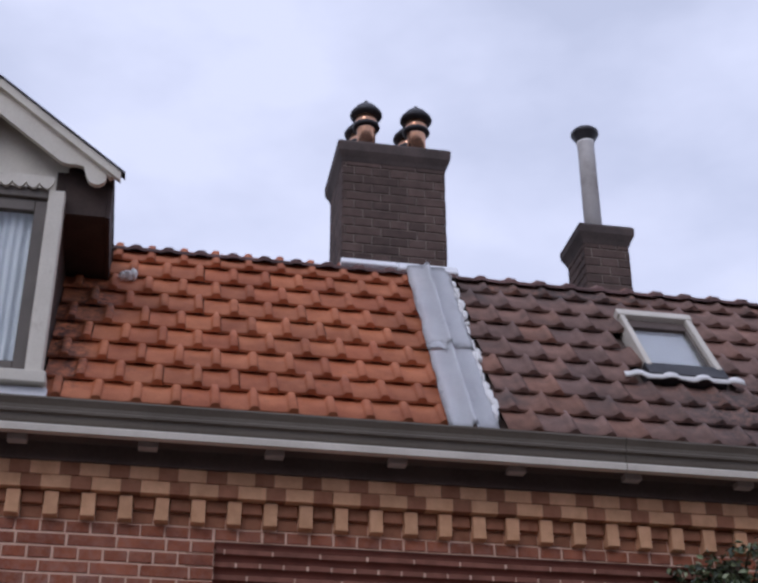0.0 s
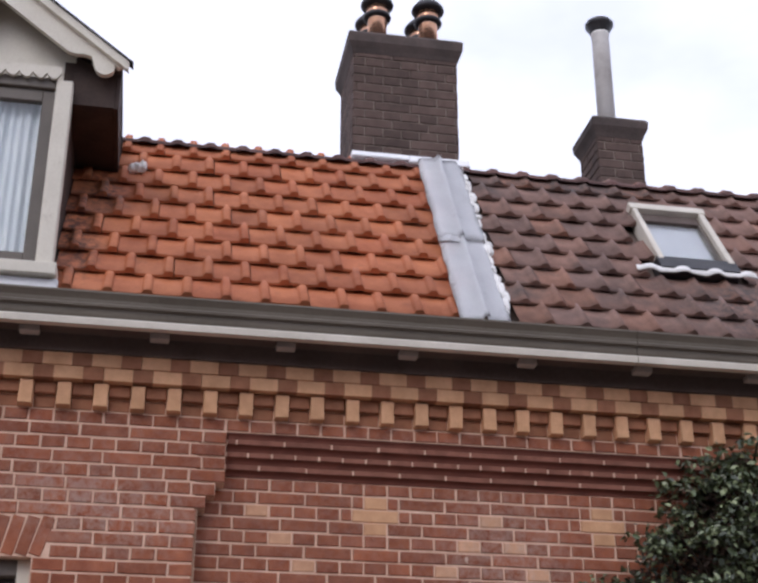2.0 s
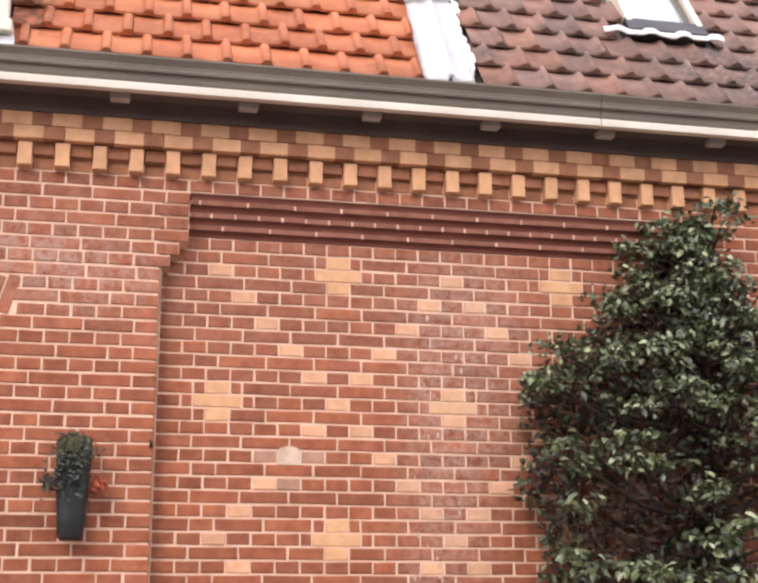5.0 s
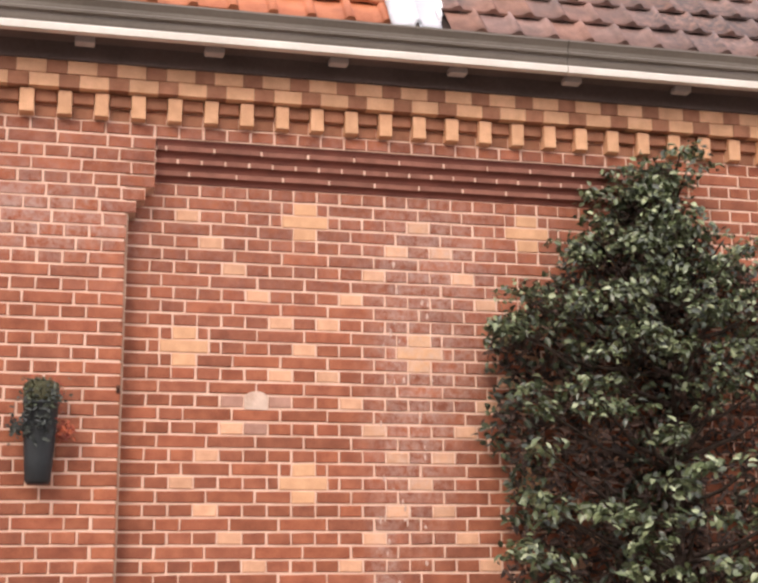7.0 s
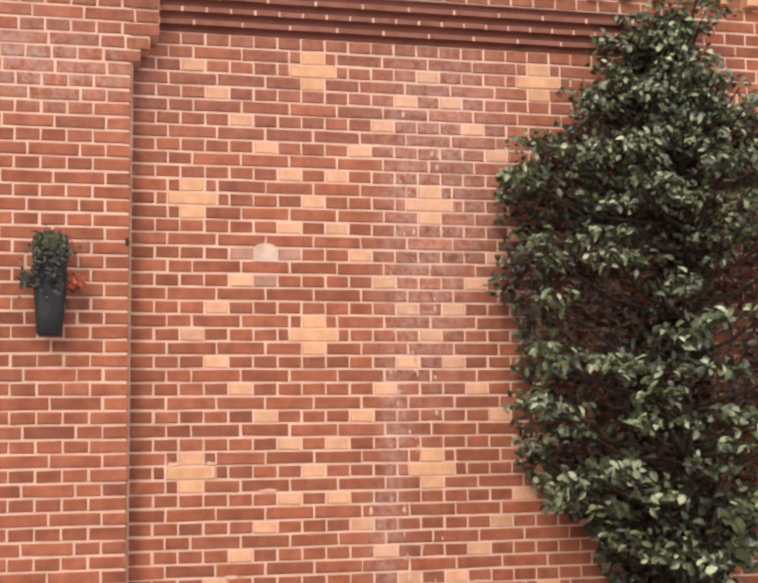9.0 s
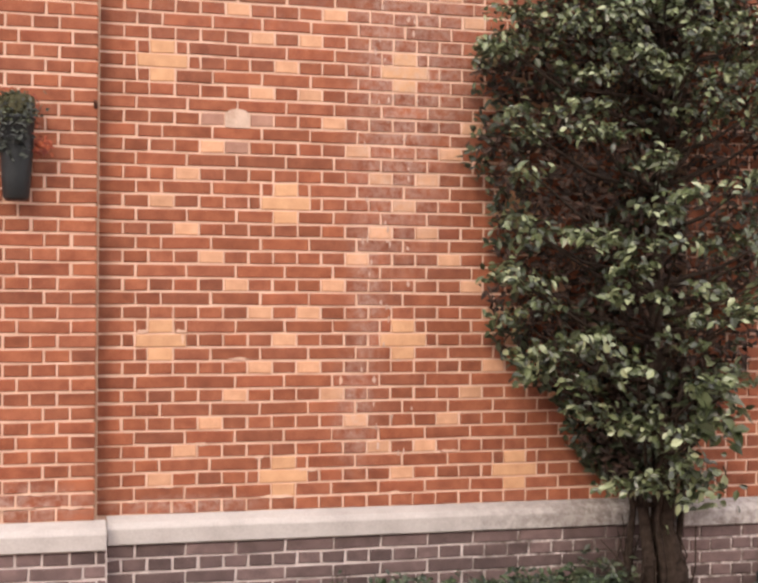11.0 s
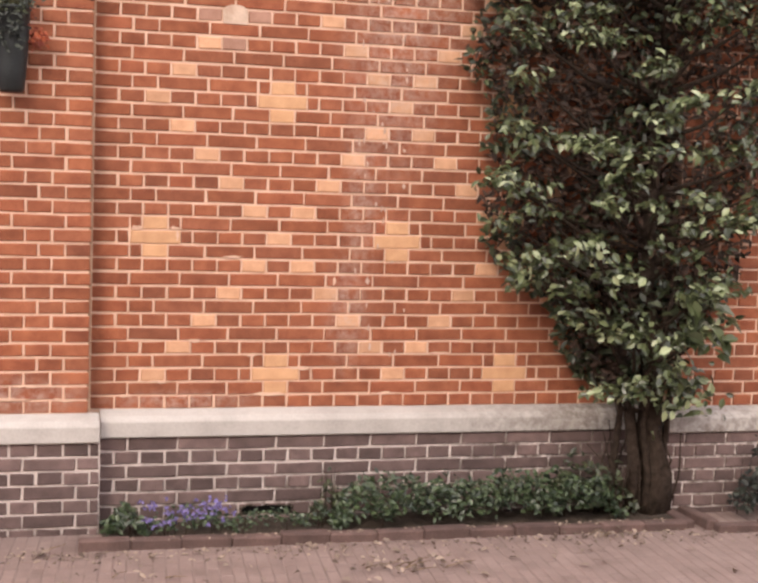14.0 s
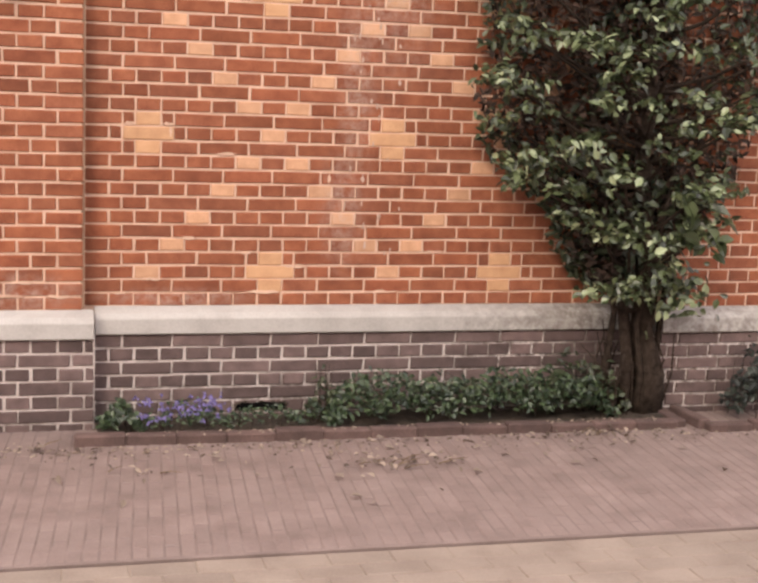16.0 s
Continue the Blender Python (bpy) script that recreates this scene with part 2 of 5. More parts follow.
PIPE = surface("pale_flue_pipe", (0.76, 0.73, 0.70), (0.86, 0.83, 0.80), 0.4, 5, 70, 0.1, 0.001, spots=(0.35, 0.31, 0.28), spot_scale=4, spot_from=0.5, spot_to=0.75, spot_amount=0.6)
ZINC = surface("grey_zinc_edge", (0.22, 0.23, 0.26), (0.34, 0.35, 0.38), 0.4, 6, 80, 0.1, 0.001, metal=0.5)
PAVER = surface("pavement_clinker", (0.195, 0.138, 0.12), (0.29, 0.213, 0.188), 0.9, 6, 140, 0.5, 0.002, vary="island", spread=0.07, spots=(0.285, 0.215, 0.19), spot_scale=2.2, spot_from=0.45, spot_to=0.7, spot_amount=0.5)
PAVER_ONE = surface("pavement_clinker_single", (0.195, 0.138, 0.12), (0.29, 0.213, 0.188), 0.9, 6, 140, 0.5, 0.002, vary="object", spread=0.07, spots=(0.285, 0.215, 0.19), spot_scale=2.2, spot_from=0.45, spot_to=0.7, spot_amount=0.5)
SAND = surface("joint_sand", (0.16, 0.115, 0.10), (0.275, 0.202, 0.178), 0.95, 5, 200, 0.6, 0.002)
CLINKER = surface("street_clinker", (0.235, 0.18, 0.145), (0.335, 0.265, 0.215), 0.9, 5, 140, 0.5, 0.003, vary="island", spread=0.06, spots=(0.22, 0.165, 0.13), spot_scale=5, spot_from=0.55, spot_to=0.75, spot_amount=0.4)
ROADWAY = surface("worn_street_surface", (0.245, 0.188, 0.145), (0.345, 0.275, 0.215), 0.9, 2.5, 120, 0.5, 0.003, spots=(0.25, 0.19, 0.16), spot_scale=6, spot_from=0.55, spot_to=0.75, spot_amount=0.5)
# coves between the bands, a darker red than the band bricks
COVE = surface("dark_red_cove", (0.125, 0.036, 0.023), (0.195, 0.060, 0.038), 0.7, 10, 120, 0.4, 0.002)
FAR_GROUND = surface("dark_far_ground", (0.045, 0.042, 0.04), (0.07, 0.066, 0.062), 0.9, 2, 60, 0.3, 0.003)
SOIL = surface("dark_soil", (0.03, 0.022, 0.016), (0.075, 0.055, 0.04), 0.95, 14, 90, 1.0, 0.015)
BARK = surface("dark_bark", (0.024, 0.018, 0.014), (0.07, 0.05, 0.038), 0.95, 34, 160, 1.0, 0.012, spec=0.1)
SLATE = surface("slate_back_roof", (0.08, 0.06, 0.05), (0.14, 0.1, 0.085), 0.8, 4, 60, 0.3, 0.003)


def leaf_material(name, dark, light, rough=0.38, pale=None):
    """Leaves whose tone differs from one to the next; pale: a sheen painted on the lightest."""
    m, n, l, bsdf = nodes_of(name)
    geo = n.new("ShaderNodeNewGeometry")
    pick = n.new("ShaderNodeValToRGB")
    pick.color_ramp.elements[0].position = 0.25
    pick.color_ramp.elements[0].color, pick.color_ramp.elements[1].color = rgba(dark), rgba(pale or light)
    if pale:
        pick.color_ramp.elements.new(0.74).color = rgba(light)
    l.new(geo.outputs["Random Per Island"], pick.inputs["Fac"])
    l.new(pick.outputs["Color"], bsdf.inputs["Base Color"])
    bsdf.inputs["Roughness"].default_value = rough
    bsdf.inputs["Specular IOR Level"].default_value = 0.6
    return m


# the pale tone puts sky gloss into some leaves' colour
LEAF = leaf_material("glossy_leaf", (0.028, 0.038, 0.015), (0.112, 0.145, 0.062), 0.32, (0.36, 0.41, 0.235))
# darker copy of the leaf green; paints shade inside the shrub
SHADE_LEAF = leaf_material("shade_tone_leaf", (0.022, 0.030, 0.014), (0.085, 0.105, 0.050), 0.42)
# dark brown that paints the shaded gaps between the sprays
GAP_SHADE = leaf_material("gap_shade_brown", (0.034, 0.021, 0.015), (0.10, 0.055, 0.037), 0.95)
DARK_LEAF = leaf_material("dark_trailing_leaf", (0.010, 0.014, 0.011), (0.05, 0.062, 0.045), 0.6)
COVER_LEAF = leaf_material("ground_cover_leaf", (0.016, 0.032, 0.014), (0.075, 0.115, 0.05))
PURPLE_PETAL = leaf_material("purple_petal", (0.115, 0.09, 0.24), (0.20, 0.16, 0.37), 0.6)
RED_PETAL = leaf_material("red_petal", (0.20, 0.03, 0.015), (0.42, 0.09, 0.03), 0.7)
DRY = leaf_material("dry_leaf", (0.075, 0.048, 0.034), (0.40, 0.31, 0.24), 0.8)
RIDGE_TILE = surface("dark_ridge_tile", (0.085, 0.044, 0.04), (0.16, 0.085, 0.074), 0.8, 8, 110, 0.4, 0.003, vary="object", spread=0.25)
PANE_SHEEN = surface("reflected_sky_grey", (0.40, 0.40, 0.44), (0.50, 0.50, 0.54), 0.9, 4, 60, 0.1, 0.001)
POT = surface("dark_green_plastic", (0.012, 0.015, 0.016), (0.027, 0.032, 0.033), 0.55, 8, 90, 0.1, 0.001)
CURTAIN = surface("white_net_curtain", (0.62, 0.64, 0.68), (0.80, 0.81, 0.84), 0.9, 6, 90, 0.2, 0.003)
UNLIT_ROOM = surface("dark_room_wall", (0.05, 0.045, 0.04), (0.08, 0.07, 0.065), 0.9, 4, 60, 0.0)

GLASS, gn, gl, gb = nodes_of("window_glass")
gb.inputs["Base Color"].default_value = (0.9, 0.94, 0.95, 1)
gb.inputs["Roughness"].default_value = 0.02
gb.inputs["Transmission Weight"].default_value = 1.0
gb.inputs["IOR"].default_value = 1.45


# ---- building helpers ----
def part(name, bm, material, parent=None, label="", smooth=False):
    me = bpy.data.meshes.new(name)
    bm.to_mesh(me)
    bm.free()
    if smooth:
        for p in me.polygons:
            p.use_smooth = True
    me.materials.append(material)
    ob = new(name, me)
    if parent:
        ob.parent = parent
    if label:
        tagged(ob, label)
    return ob


def box(bm, x0, x1, y0, y1, z0, z1, bevel=0.0, turn=None):
    made = bmesh.ops.create_cube(bm, size=1)["verts"]
    for v in made:
        v.co = Vector(((x0 + x1) / 2 + v.co.x * (x1 - x0), (y0 + y1) / 2 + v.co.y * (y1 - y0), (z0 + z1) / 2 + v.co.z * (z1 - z0)))
        if turn:
            v.co = turn @ v.co
    if bevel:
        edges = {e for v in made for e in v.link_edges}
        bmesh.ops.bevel(bm, geom=list(edges), offset=bevel, segments=1, affect="EDGES")
    return bm


def block(name, material, parent, x0, x1, y0, y1, z0, z1, bevel=0.0, label=""):
    return part(name, box(bmesh.new(), x0, x1, y0, y1, z0, z1, bevel), material, parent, label)


def extrude(profile, x0, x1):
    """A closed (y, z) profile drawn along x."""
    bm = bmesh.new()
    a = [bm.verts.new((x0, y, z)) for y, z in profile]
    b = [bm.verts.new((x1, y, z)) for y, z in profile]
    for i in range(len(profile)):
        j = (i + 1) % len(profile)
        bm.faces.new((a[i], a[j], b[j], b[i]))
    bm.faces.new(a[::-1])
    bm.faces.new(b)
    bmesh.ops.recalc_face_normals(bm, faces=bm.faces)
    return bm


def prism(outline, y0, y1, bevel=0.0):
    """A closed (x, z) outline with depth along y."""
    bm = bmesh.new()
    a = [bm.verts.new((x, y0, z)) for x, z in outline]
    b = [bm.verts.new((x, y1, z)) for x, z in outline]
    for i in range(len(outline)):
        j = (i + 1) % len(outline)
        bm.faces.new((a[i], a[j], b[j], b[i]))
    bm.faces.new(a)
    bm.faces.new(b[::-1])
    bmesh.ops.recalc_face_normals(bm, faces=bm.faces)
    return bm


def lathe(rings, steps=20, centre=(0, 0, 0), caps=True):
    """A turned body from (radius, z) rings."""
    bm = bmesh.new()
    loops = []
    for r, z in rings:
        loops.append([bm.verts.new((centre[0] + r * math.cos(a), centre[1] + r * math.sin(a), centre[2] + z))
                      for a in (2 * math.pi * k / steps for k in range(steps))])
    for p, q in zip(loops, loops[1:]):
        for k in range(steps):
            bm.faces.new((p[k], p[(k + 1) % steps], q[(k + 1) % steps], q[k]))
    if caps:
        bm.faces.new(loops[0][::-1])
        bm.faces.new(loops[-1])
    return bm


def tube(points, radii, steps=10, wobble=0.0):
    """A tapered limb along points."""
    bm = bmesh.new()
    loops = []
    for k, (p, r) in enumerate(zip(points, radii)):
        p = Vector(p)
        way = (Vector(points[min(k + 1, len(points) - 1)]) - Vector(points[max(k - 1, 0)])).normalized()
        side = way.cross(Vector((0.3, 1, 0.1))).normalized()
        up = side.cross(way)
        loops.append([bm.verts.new(p + (side * math.cos(a) + up * math.sin(a)) * r * (1 + wobble * noise.noise(p * 9 + Vector((a, 0, 0)))))
                      for a in (2 * math.pi * i / steps for i in range(steps))])
    for p, q in zip(loops, loops[1:]):
        for i in range(steps):
            bm.faces.new((p[i], p[(i + 1) % steps], q[(i + 1) % steps], q[i]))
    bm.faces.new(loops[0][::-1])
    bm.faces.new(loops[-1])
    return bm


def thing(name, label, category, place=(0, 0, 0), group=""):
    ob = new(name)
    ob.empty_display_size = 0.1
    ob.location = place
    return tagged(ob, label, category, group)


def setting(ob, label, category):
    return tagged(ob, label, category, kind="structure")


# ---- brickwork ----
H, V, BASE = 0.11, 0.061, 0.51
JOINT, DEEP, WORN = 0.009, 0.03, 0.0024
brick_store = {}


def brick_verts(length, height, depth=DEEP, chamfer=0.003, worn=0.0):
    """A brick's front, chamfered rim and sides; worn: how far its corners are knocked about."""
    w, h, c = length / 2, height / 2, chamfer

    def off():
        return random.uniform(-worn, worn * 0.4) if worn else 0.0

    back = [(-w, depth, -h), (w, depth, -h), (w, depth, h), (-w, depth, h)]
    rim, face = [], []
    for sx, sz in ((-1, -1), (1, -1), (1, 1), (-1, 1)):
        dx, dz = off(), off()
        rim.append((sx * (w + dx), c, sz * (h + dz)))
        face.append((sx * (w + dx - c), 0, sz * (h + dz - c)))
    faces = []
    for i in range(4):
        j = (i + 1) % 4
        faces += [(i, j, 4 + j, 4 + i), (4 + i, 4 + j, 8 + j, 8 + i)]
    return back + rim + face, faces + [(8, 9, 10, 11)]


def brick_mesh(length, height, material, depth=DEEP, worn=0.0):
    key = (round(length, 3), round(height, 3), material.name, depth, random.randrange(4) if worn else 0)
    if key not in brick_store:
        me = bpy.data.meshes.new("brick")
        v, f = brick_verts(key[0], key[1], depth, 0.003, worn)
        me.from_pydata(v, [], f)
        me.materials.append(material)
        brick_store[key] = me
    return brick_store[key]


class Wall:
    """Collects bricks (x0, x1, z0, z1, y, kind); some become pieces, the rest one mesh."""

    def __init__(self, parent, singles):
        self.parent, self.singles, self.rest, self.made = parent, singles, {}, 0

    def lay(self, x0, x1, z0, z1, y, kind, joint=JOINT, depth=DEEP, shape=brick_verts, tall=None, worn=WORN):
        length, height = x1 - x0 - joint, z1 - z0 - (joint if tall is None else tall)
        if length < 0.012:
            return
        dx, dy, dz = random.uniform(-0.0015, 0.0015), random.uniform(-0.0025, 0.001), random.uniform(-0.001, 0.001)
        c = ((x0 + x1) / 2 + dx, y + dy, (z0 + z1) / 2 + dz)
        tilt = random.uniform(-0.006, 0.006)
        if self.singles(c[0], c[2]) and self.made < 300:
            self.made += 1
            ob = new("brick", brick_mesh(length, height, kind["object"], depth, worn))
            ob.parent, ob.location, ob.rotation_euler = self.parent, c, (0, tilt, 0)
            return
        verts, faces = self.rest.setdefault(kind["island"].name, ([], []))
        v, f = shape(length, height, depth, 0.003 if worn else 0.0012, worn)
        s = len(verts)
        verts += [(c[0] + p[0], c[1] + p[1], c[2] + p[2] + p[0] * tilt) for p in v]
        faces += [tuple(s + i for i in q) for q in f]

    def finish(self):
        for name, (verts, faces) in self.rest.items():
            me = bpy.data.meshes.new("brickwork")
            me.from_pydata(verts, [], faces)
            me.materials.append(bpy.data.materials[name])
            ob = new("brickwork", me)
            ob.parent = self.parent
            tagged(ob, kind="stuff")


def overlay(run, a, b, kind):
    """Set a piece from a to b into a course of (x0, x1, kind)."""
    kept = []
    for x0, x1, k in run:
        if x1 <= a + 1e-4 or x0 >= b - 1e-4:
            kept.append((x0, x1, k))
        else:
            if a - x0 > 0.02:
                kept.append((x0, a, k))
            if x1 - b > 0.02:
                kept.append((b, x1, k))
    return sorted(kept + [(a, b, kind)], key=lambda p: p[0])


def split(run, x):
    return [q for x0, x1, k in run for q in (((x0, x, k), (x, x1, k)) if x0 + 0.02 < x < x1 - 0.02 else ((x0, x1, k),))]


def course(k, x0, x1, kind, header=None, start=None):
    """One course of cross bond from x0 to x1."""
    header = k % 2 == 0 if header is None else header
    step = H if header else 2 * H
    origin = 0.0 if header else (H / 2 if k % 4 == 1 else 1.5 * H)
    n = math.floor((x0 - origin) / step + 1e-6)
    run, a = [], x0
    while a < x1 - 1e-4:
        n += 1
        b = min(origin + n * step, x1)
        if b - a > 0.02:
            run.append((a, b, kind))
        elif run:
            run[-1] = (run[-1][0], b, kind)
        a = b
    return run


def edge_course(k, edge, far, kind):
    """A course that starts at a finished edge with a header or a three-quarter brick and runs to far."""
    way = 1 if far > edge else -1
    pier = way < 0
    first = (1.5 * H if k % 2 == 0 else H) if pier else (H if k % 2 == 0 else 1.5 * H)
    sizes = [first] + ([H] if k % 4 == 3 else [])
    run, a = [], edge
    while (far - a) * way > 1e-4:
        step = sizes.pop(0) if sizes else (H if k % 2 == 0 else 2 * H)
        b = a + way * step
        if (far - b) * way < 0.03:
            b = far
        run.append((min(a, b), max(a, b), kind))
        a = b
    return run if way > 0 else run[::-1]


# ---- ground ----
def sheet(name, material, x0, x1, y0, y1, z, label, category):
    bm = bmesh.new()
    bm.faces.new([bm.verts.new(p) for p in ((x0, y0, z), (x1, y0, z), (x1, y1, z), (x0, y1, z))])
    return setting(part(name, bm, material), label, category)


# unseen far ground, kept dark so less light bounces under the eaves
ground = sheet("ground", FAR_GROUND, -400, 400, -400, 400, -0.06, "dark street surface reaching to the horizon", "ground")
STREET_Y = -1.75
road = setting(block("road", ROADWAY, None, -12, 12, -4.6, STREET_Y - 0.012, -0.06, -0.0125), "pale worn street surface beside the pavement", "road")
pavement = setting(block("pavement", SAND, None, -12, 12, STREET_Y, 0.3, -0.06, -0.0036, 0.003), "brown clinker pavement with sandy joints", "pavement")

# unseen wall, added to cut low sky light on the house front
across = setting(block("wall_across_street", PURPLE["island"], None, -30, 30, -13.4, -13.0, 0, 5.6), "plain brick fronts across the street", "wall")

# ---- facade ----
PIER_Y, RECESS = -0.1, 25 * H
house = setting(new("wall_front"), "red brick house front with a recessed panel and yellow patterned bricks", "wall")
block("mortar_bed", MORTAR, house, 0.0, RECESS, 0.0045, 0.3, 0, BASE + 48 * V)
WIN_X, WIN_TOP = -0.69, BASE + 38 * V
bm = bmesh.new()
box(bm, WIN_X, -0.011, PIER_Y + 0.0045, 0.3, 0, WIN_TOP)
box(bm, -1.9, -0.011, PIER_Y + 0.0045, 0.3, WIN_TOP, BASE + 48 * V)
box(bm, -4.0, -1.9, PIER_Y + 0.0045, 0.3, 0, BASE + 48 * V)
box(bm, -1.9, WIN_X, PIER_Y + 0.0045, 0.3, 0, 1.2)
part("pier_bed", bm, MORTAR, house)
bm = bmesh.new()
box(bm, RECESS, 5.5, PIER_Y + 0.0045, 0.3, 0, BASE + 48 * V)
box(bm, -4.0, 5.5, PIER_Y + 0.0045, 0.3, BASE + 48 * V, BASE + 55 * V)
part("upper_bed", bm, MORTAR, house)
for k, out_x in ((42, 0.04), (43, 0.08), (44, 0.12), (45, 0.12), (46, 0.12), (47, 0.12)):
    for a, b in ((-0.0112, out_x), (RECESS - out_x, RECESS)):
        block("corbel_bed", MORTAR, house, a, b - 0.004 if a < 0 else b, PIER_Y + 0.0048, 0.007, BASE + k * V + 0.004, BASE + (k + 1) * V)
FILLET = surface("weathered_arris_mortar", (0.25, 0.155, 0.105), (0.40, 0.26, 0.18), 0.92, 9, 140, 0.4, 0.002)
block("arris_fillet", FILLET, house, -0.0105, 0.0045, PIER_Y + 0.0062, 0.006, BASE + 0.01, BASE + 42 * V, 0.002)
BAND_Z = BASE + 45 * V
for n in range(4):
    z0, out_y, back_y = BAND_Z + 0.052 * n, -0.026 * (n + 1), -0.026 * n
    z1 = z0 + 0.027
    if n == 3:
        out_y = PIER_Y + 0.006
    part("cove_moulding", extrude([(0.007, z0), (back_y, z0), (back_y - 0.004, z0 + 0.012), (back_y - 0.012, z0 + 0.021), (out_y + 0.004, z1), (0.007, z1)], 0.12, RECESS - 0.12), COVE, house)
    if n < 3:
        block("band_bed", MORTAR, house, 0.12, RECESS - 0.12, out_y + 0.0015, 0.007, z1 + 0.002, z1 + 0.023)


BAND = masonry("band_brick", (0.19, 0.078, 0.052), (0.30, 0.128, 0.088), spread=0.12, salts=False)


def panel_bricks():
    wall = Wall(house, lambda x, z: 0.0 < x < 1.75 and 0.95 < z < 1.95)
    stars = []
    for k in (2, 12, 22, 32, 42):
        first = 7.5 if (k - 2) % 20 == 0 else 2.5
        stars += [(first * H + 10 * H * n, k) for n in range(3) if first * H + 10 * H * n < RECESS]
    for k in range(45):
        run = edge_course(k, 0.0, RECESS, RED)
        if k % 2 == 0 and 0 < k < 43:
            d = abs(5 - ((k - 2) // 2) % 10)
            for i in range(-5, 16):
                if i % 10 in (d % 10, (10 - d) % 10):
                    c = (7.5 + i) * H
                    if 0 < c < RECESS:
                        run = overlay(run, c - H / 2, c + H / 2, YELLOW)
        for c, ks in stars:
            if k == ks:
                run = overlay(run, c - H, c + H, STAR)
            elif k == ks + 1:
                run = overlay(split(split(run, c - H), c + H), c - H / 2, c + H / 2, PALE)
            elif k == ks - 1:
                run = overlay(run, c - H / 2, c + H / 2, PALE)
        if k == 28:
            run = overlay(overlay(overlay(run, 4 * H, 5 * H, WASHED), 6 * H, 7 * H, WASHED), 5 * H, 6 * H, CEMENTED)
        elif k == 26:
            run = overlay(run, 5 * H, 6 * H, WASHED)
        for a, b, kind in run:
            wall.lay(a, b, BASE + k * V, BASE + (k + 1) * V, 0.0, kind, joint=0.005 if kind in (STAR, PALE) else JOINT)
    for n, k in enumerate((45, 46, 47)):
        for a, b, kind in course(k, 0.12, RECESS - 0.12, BAND):
            wall.lay(a, b, BAND_Z + 0.052 * n + 0.027, BAND_Z + 0.052 * n + 0.052, -0.026 * (n + 1), kind, joint=0.009, depth=0.03, tall=0.001, worn=0.0)
    wall.finish()
    # an old cement repair
    z = BASE + 28 * V
    outline = [(5 * H + 0.002, z - 0.004), (6 * H - 0.001, z - 0.006)] + [(5.5 * H + 0.0555 * math.cos(a), z + V - 0.012 + 0.030 * math.sin(a)) for a in (math.pi * k / 10 for k in range(11))]
    part("cement_patch", prism(outline, -0.003, 0.01), CEMENT, house, "thin grey cement repair")
    # mortar smeared over worn bricks low on the pier
    r = random.Random(3)
    for x, z, w, h, y in ((-0.26, 0.632, 0.06, 0.008, PIER_Y), (-0.36, 0.575, 0.12, 0.009, PIER_Y), (-0.10, 0.572, 0.07, 0.008, PIER_Y), (0.715, 0.752, 0.028, 0.010, 0), (0.16, 0.571, 0.035, 0.009, 0), (1.085, 1.09, 0.008, 0.026, 0), (0.195, 1.312, 0.03, 0.009, 0), (0.36, 1.314, 0.03, 0.010, 0), (0.372, 1.28, 0.008, 0.025, 0), (0.62, 1.19, 0.05, 0.007, 0), (0.45, 0.815, 0.05, 0.008, 0), (0.95, 0.69, 0.06, 0.008, 0), (1.25, 0.875, 0.05, 0.007, 0), (1.6, 0.76, 0.05, 0.007, 0), (0.30, 0.633, 0.06, 0.008, 0), (0.80, 0.573, 0.09, 0.009, 0), (1.35, 0.572, 0.08, 0.008, 0)):
        outline = [(x + w * math.cos(a) * r.uniform(0.45, 1.1), z + h * math.sin(a) * r.uniform(0.4, 1.3)) for a in (2 * math.pi * k / 17 for k in range(17))]
        part("mortar_smear", prism(outline, y - 0.0025, y + 0.008), MORTAR, house)
    # crumbs of lime left on the bricks along an old downpipe's line
    bm = bmesh.new()
    for k in range(50):
        x, z = r.gauss(1.24, 0.05) + (0.12 if k % 3 == 0 else 0.0), r.uniform(0.75, 2.95)
        w, h = r.uniform(0.004, 0.010), r.uniform(0.006, 0.024)
        ring = [(x + w * math.cos(q) * r.uniform(0.4, 1.1), z + h * math.sin(q) * r.uniform(0.4, 1.2)) for q in (2 * math.pi * i / 9 for i in range(9))]
        front = [bm.verts.new((a, -0.0032, b)) for a, b in ring]
        rear = [bm.verts.new((a, 0.006, b)) for a, b in ring]
        bm.faces.new(front)
        for i in range(9):
            bm.faces.new((front[i], rear[i], rear[(i + 1) % 9], front[(i + 1) % 9]))
    tagged(part("lime_crumbs", bm, LIME, house), kind="stuff")


LIME = surface("old_lime", (0.45, 0.31, 0.24), (0.66, 0.48, 0.39), 0.92, 12, 160, 0.0)
CEMENT = surface("thin_cement", (0.50, 0.36, 0.27), (0.68, 0.52, 0.41), 0.9, 12, 120, 0.5, 0.002, spots=(0.42, 0.24, 0.16), spot_scale=16, spot_from=0.5, spot_to=0.62, spot_amount=0.5)
WASHED = masonry("cement_washed_brick", (0.33, 0.17, 0.12), (0.46, 0.26, 0.19), spread=0.08, salts=False)
CEMENTED = {"object": CEMENT, "island": CEMENT}
PALE = dict(STAR)


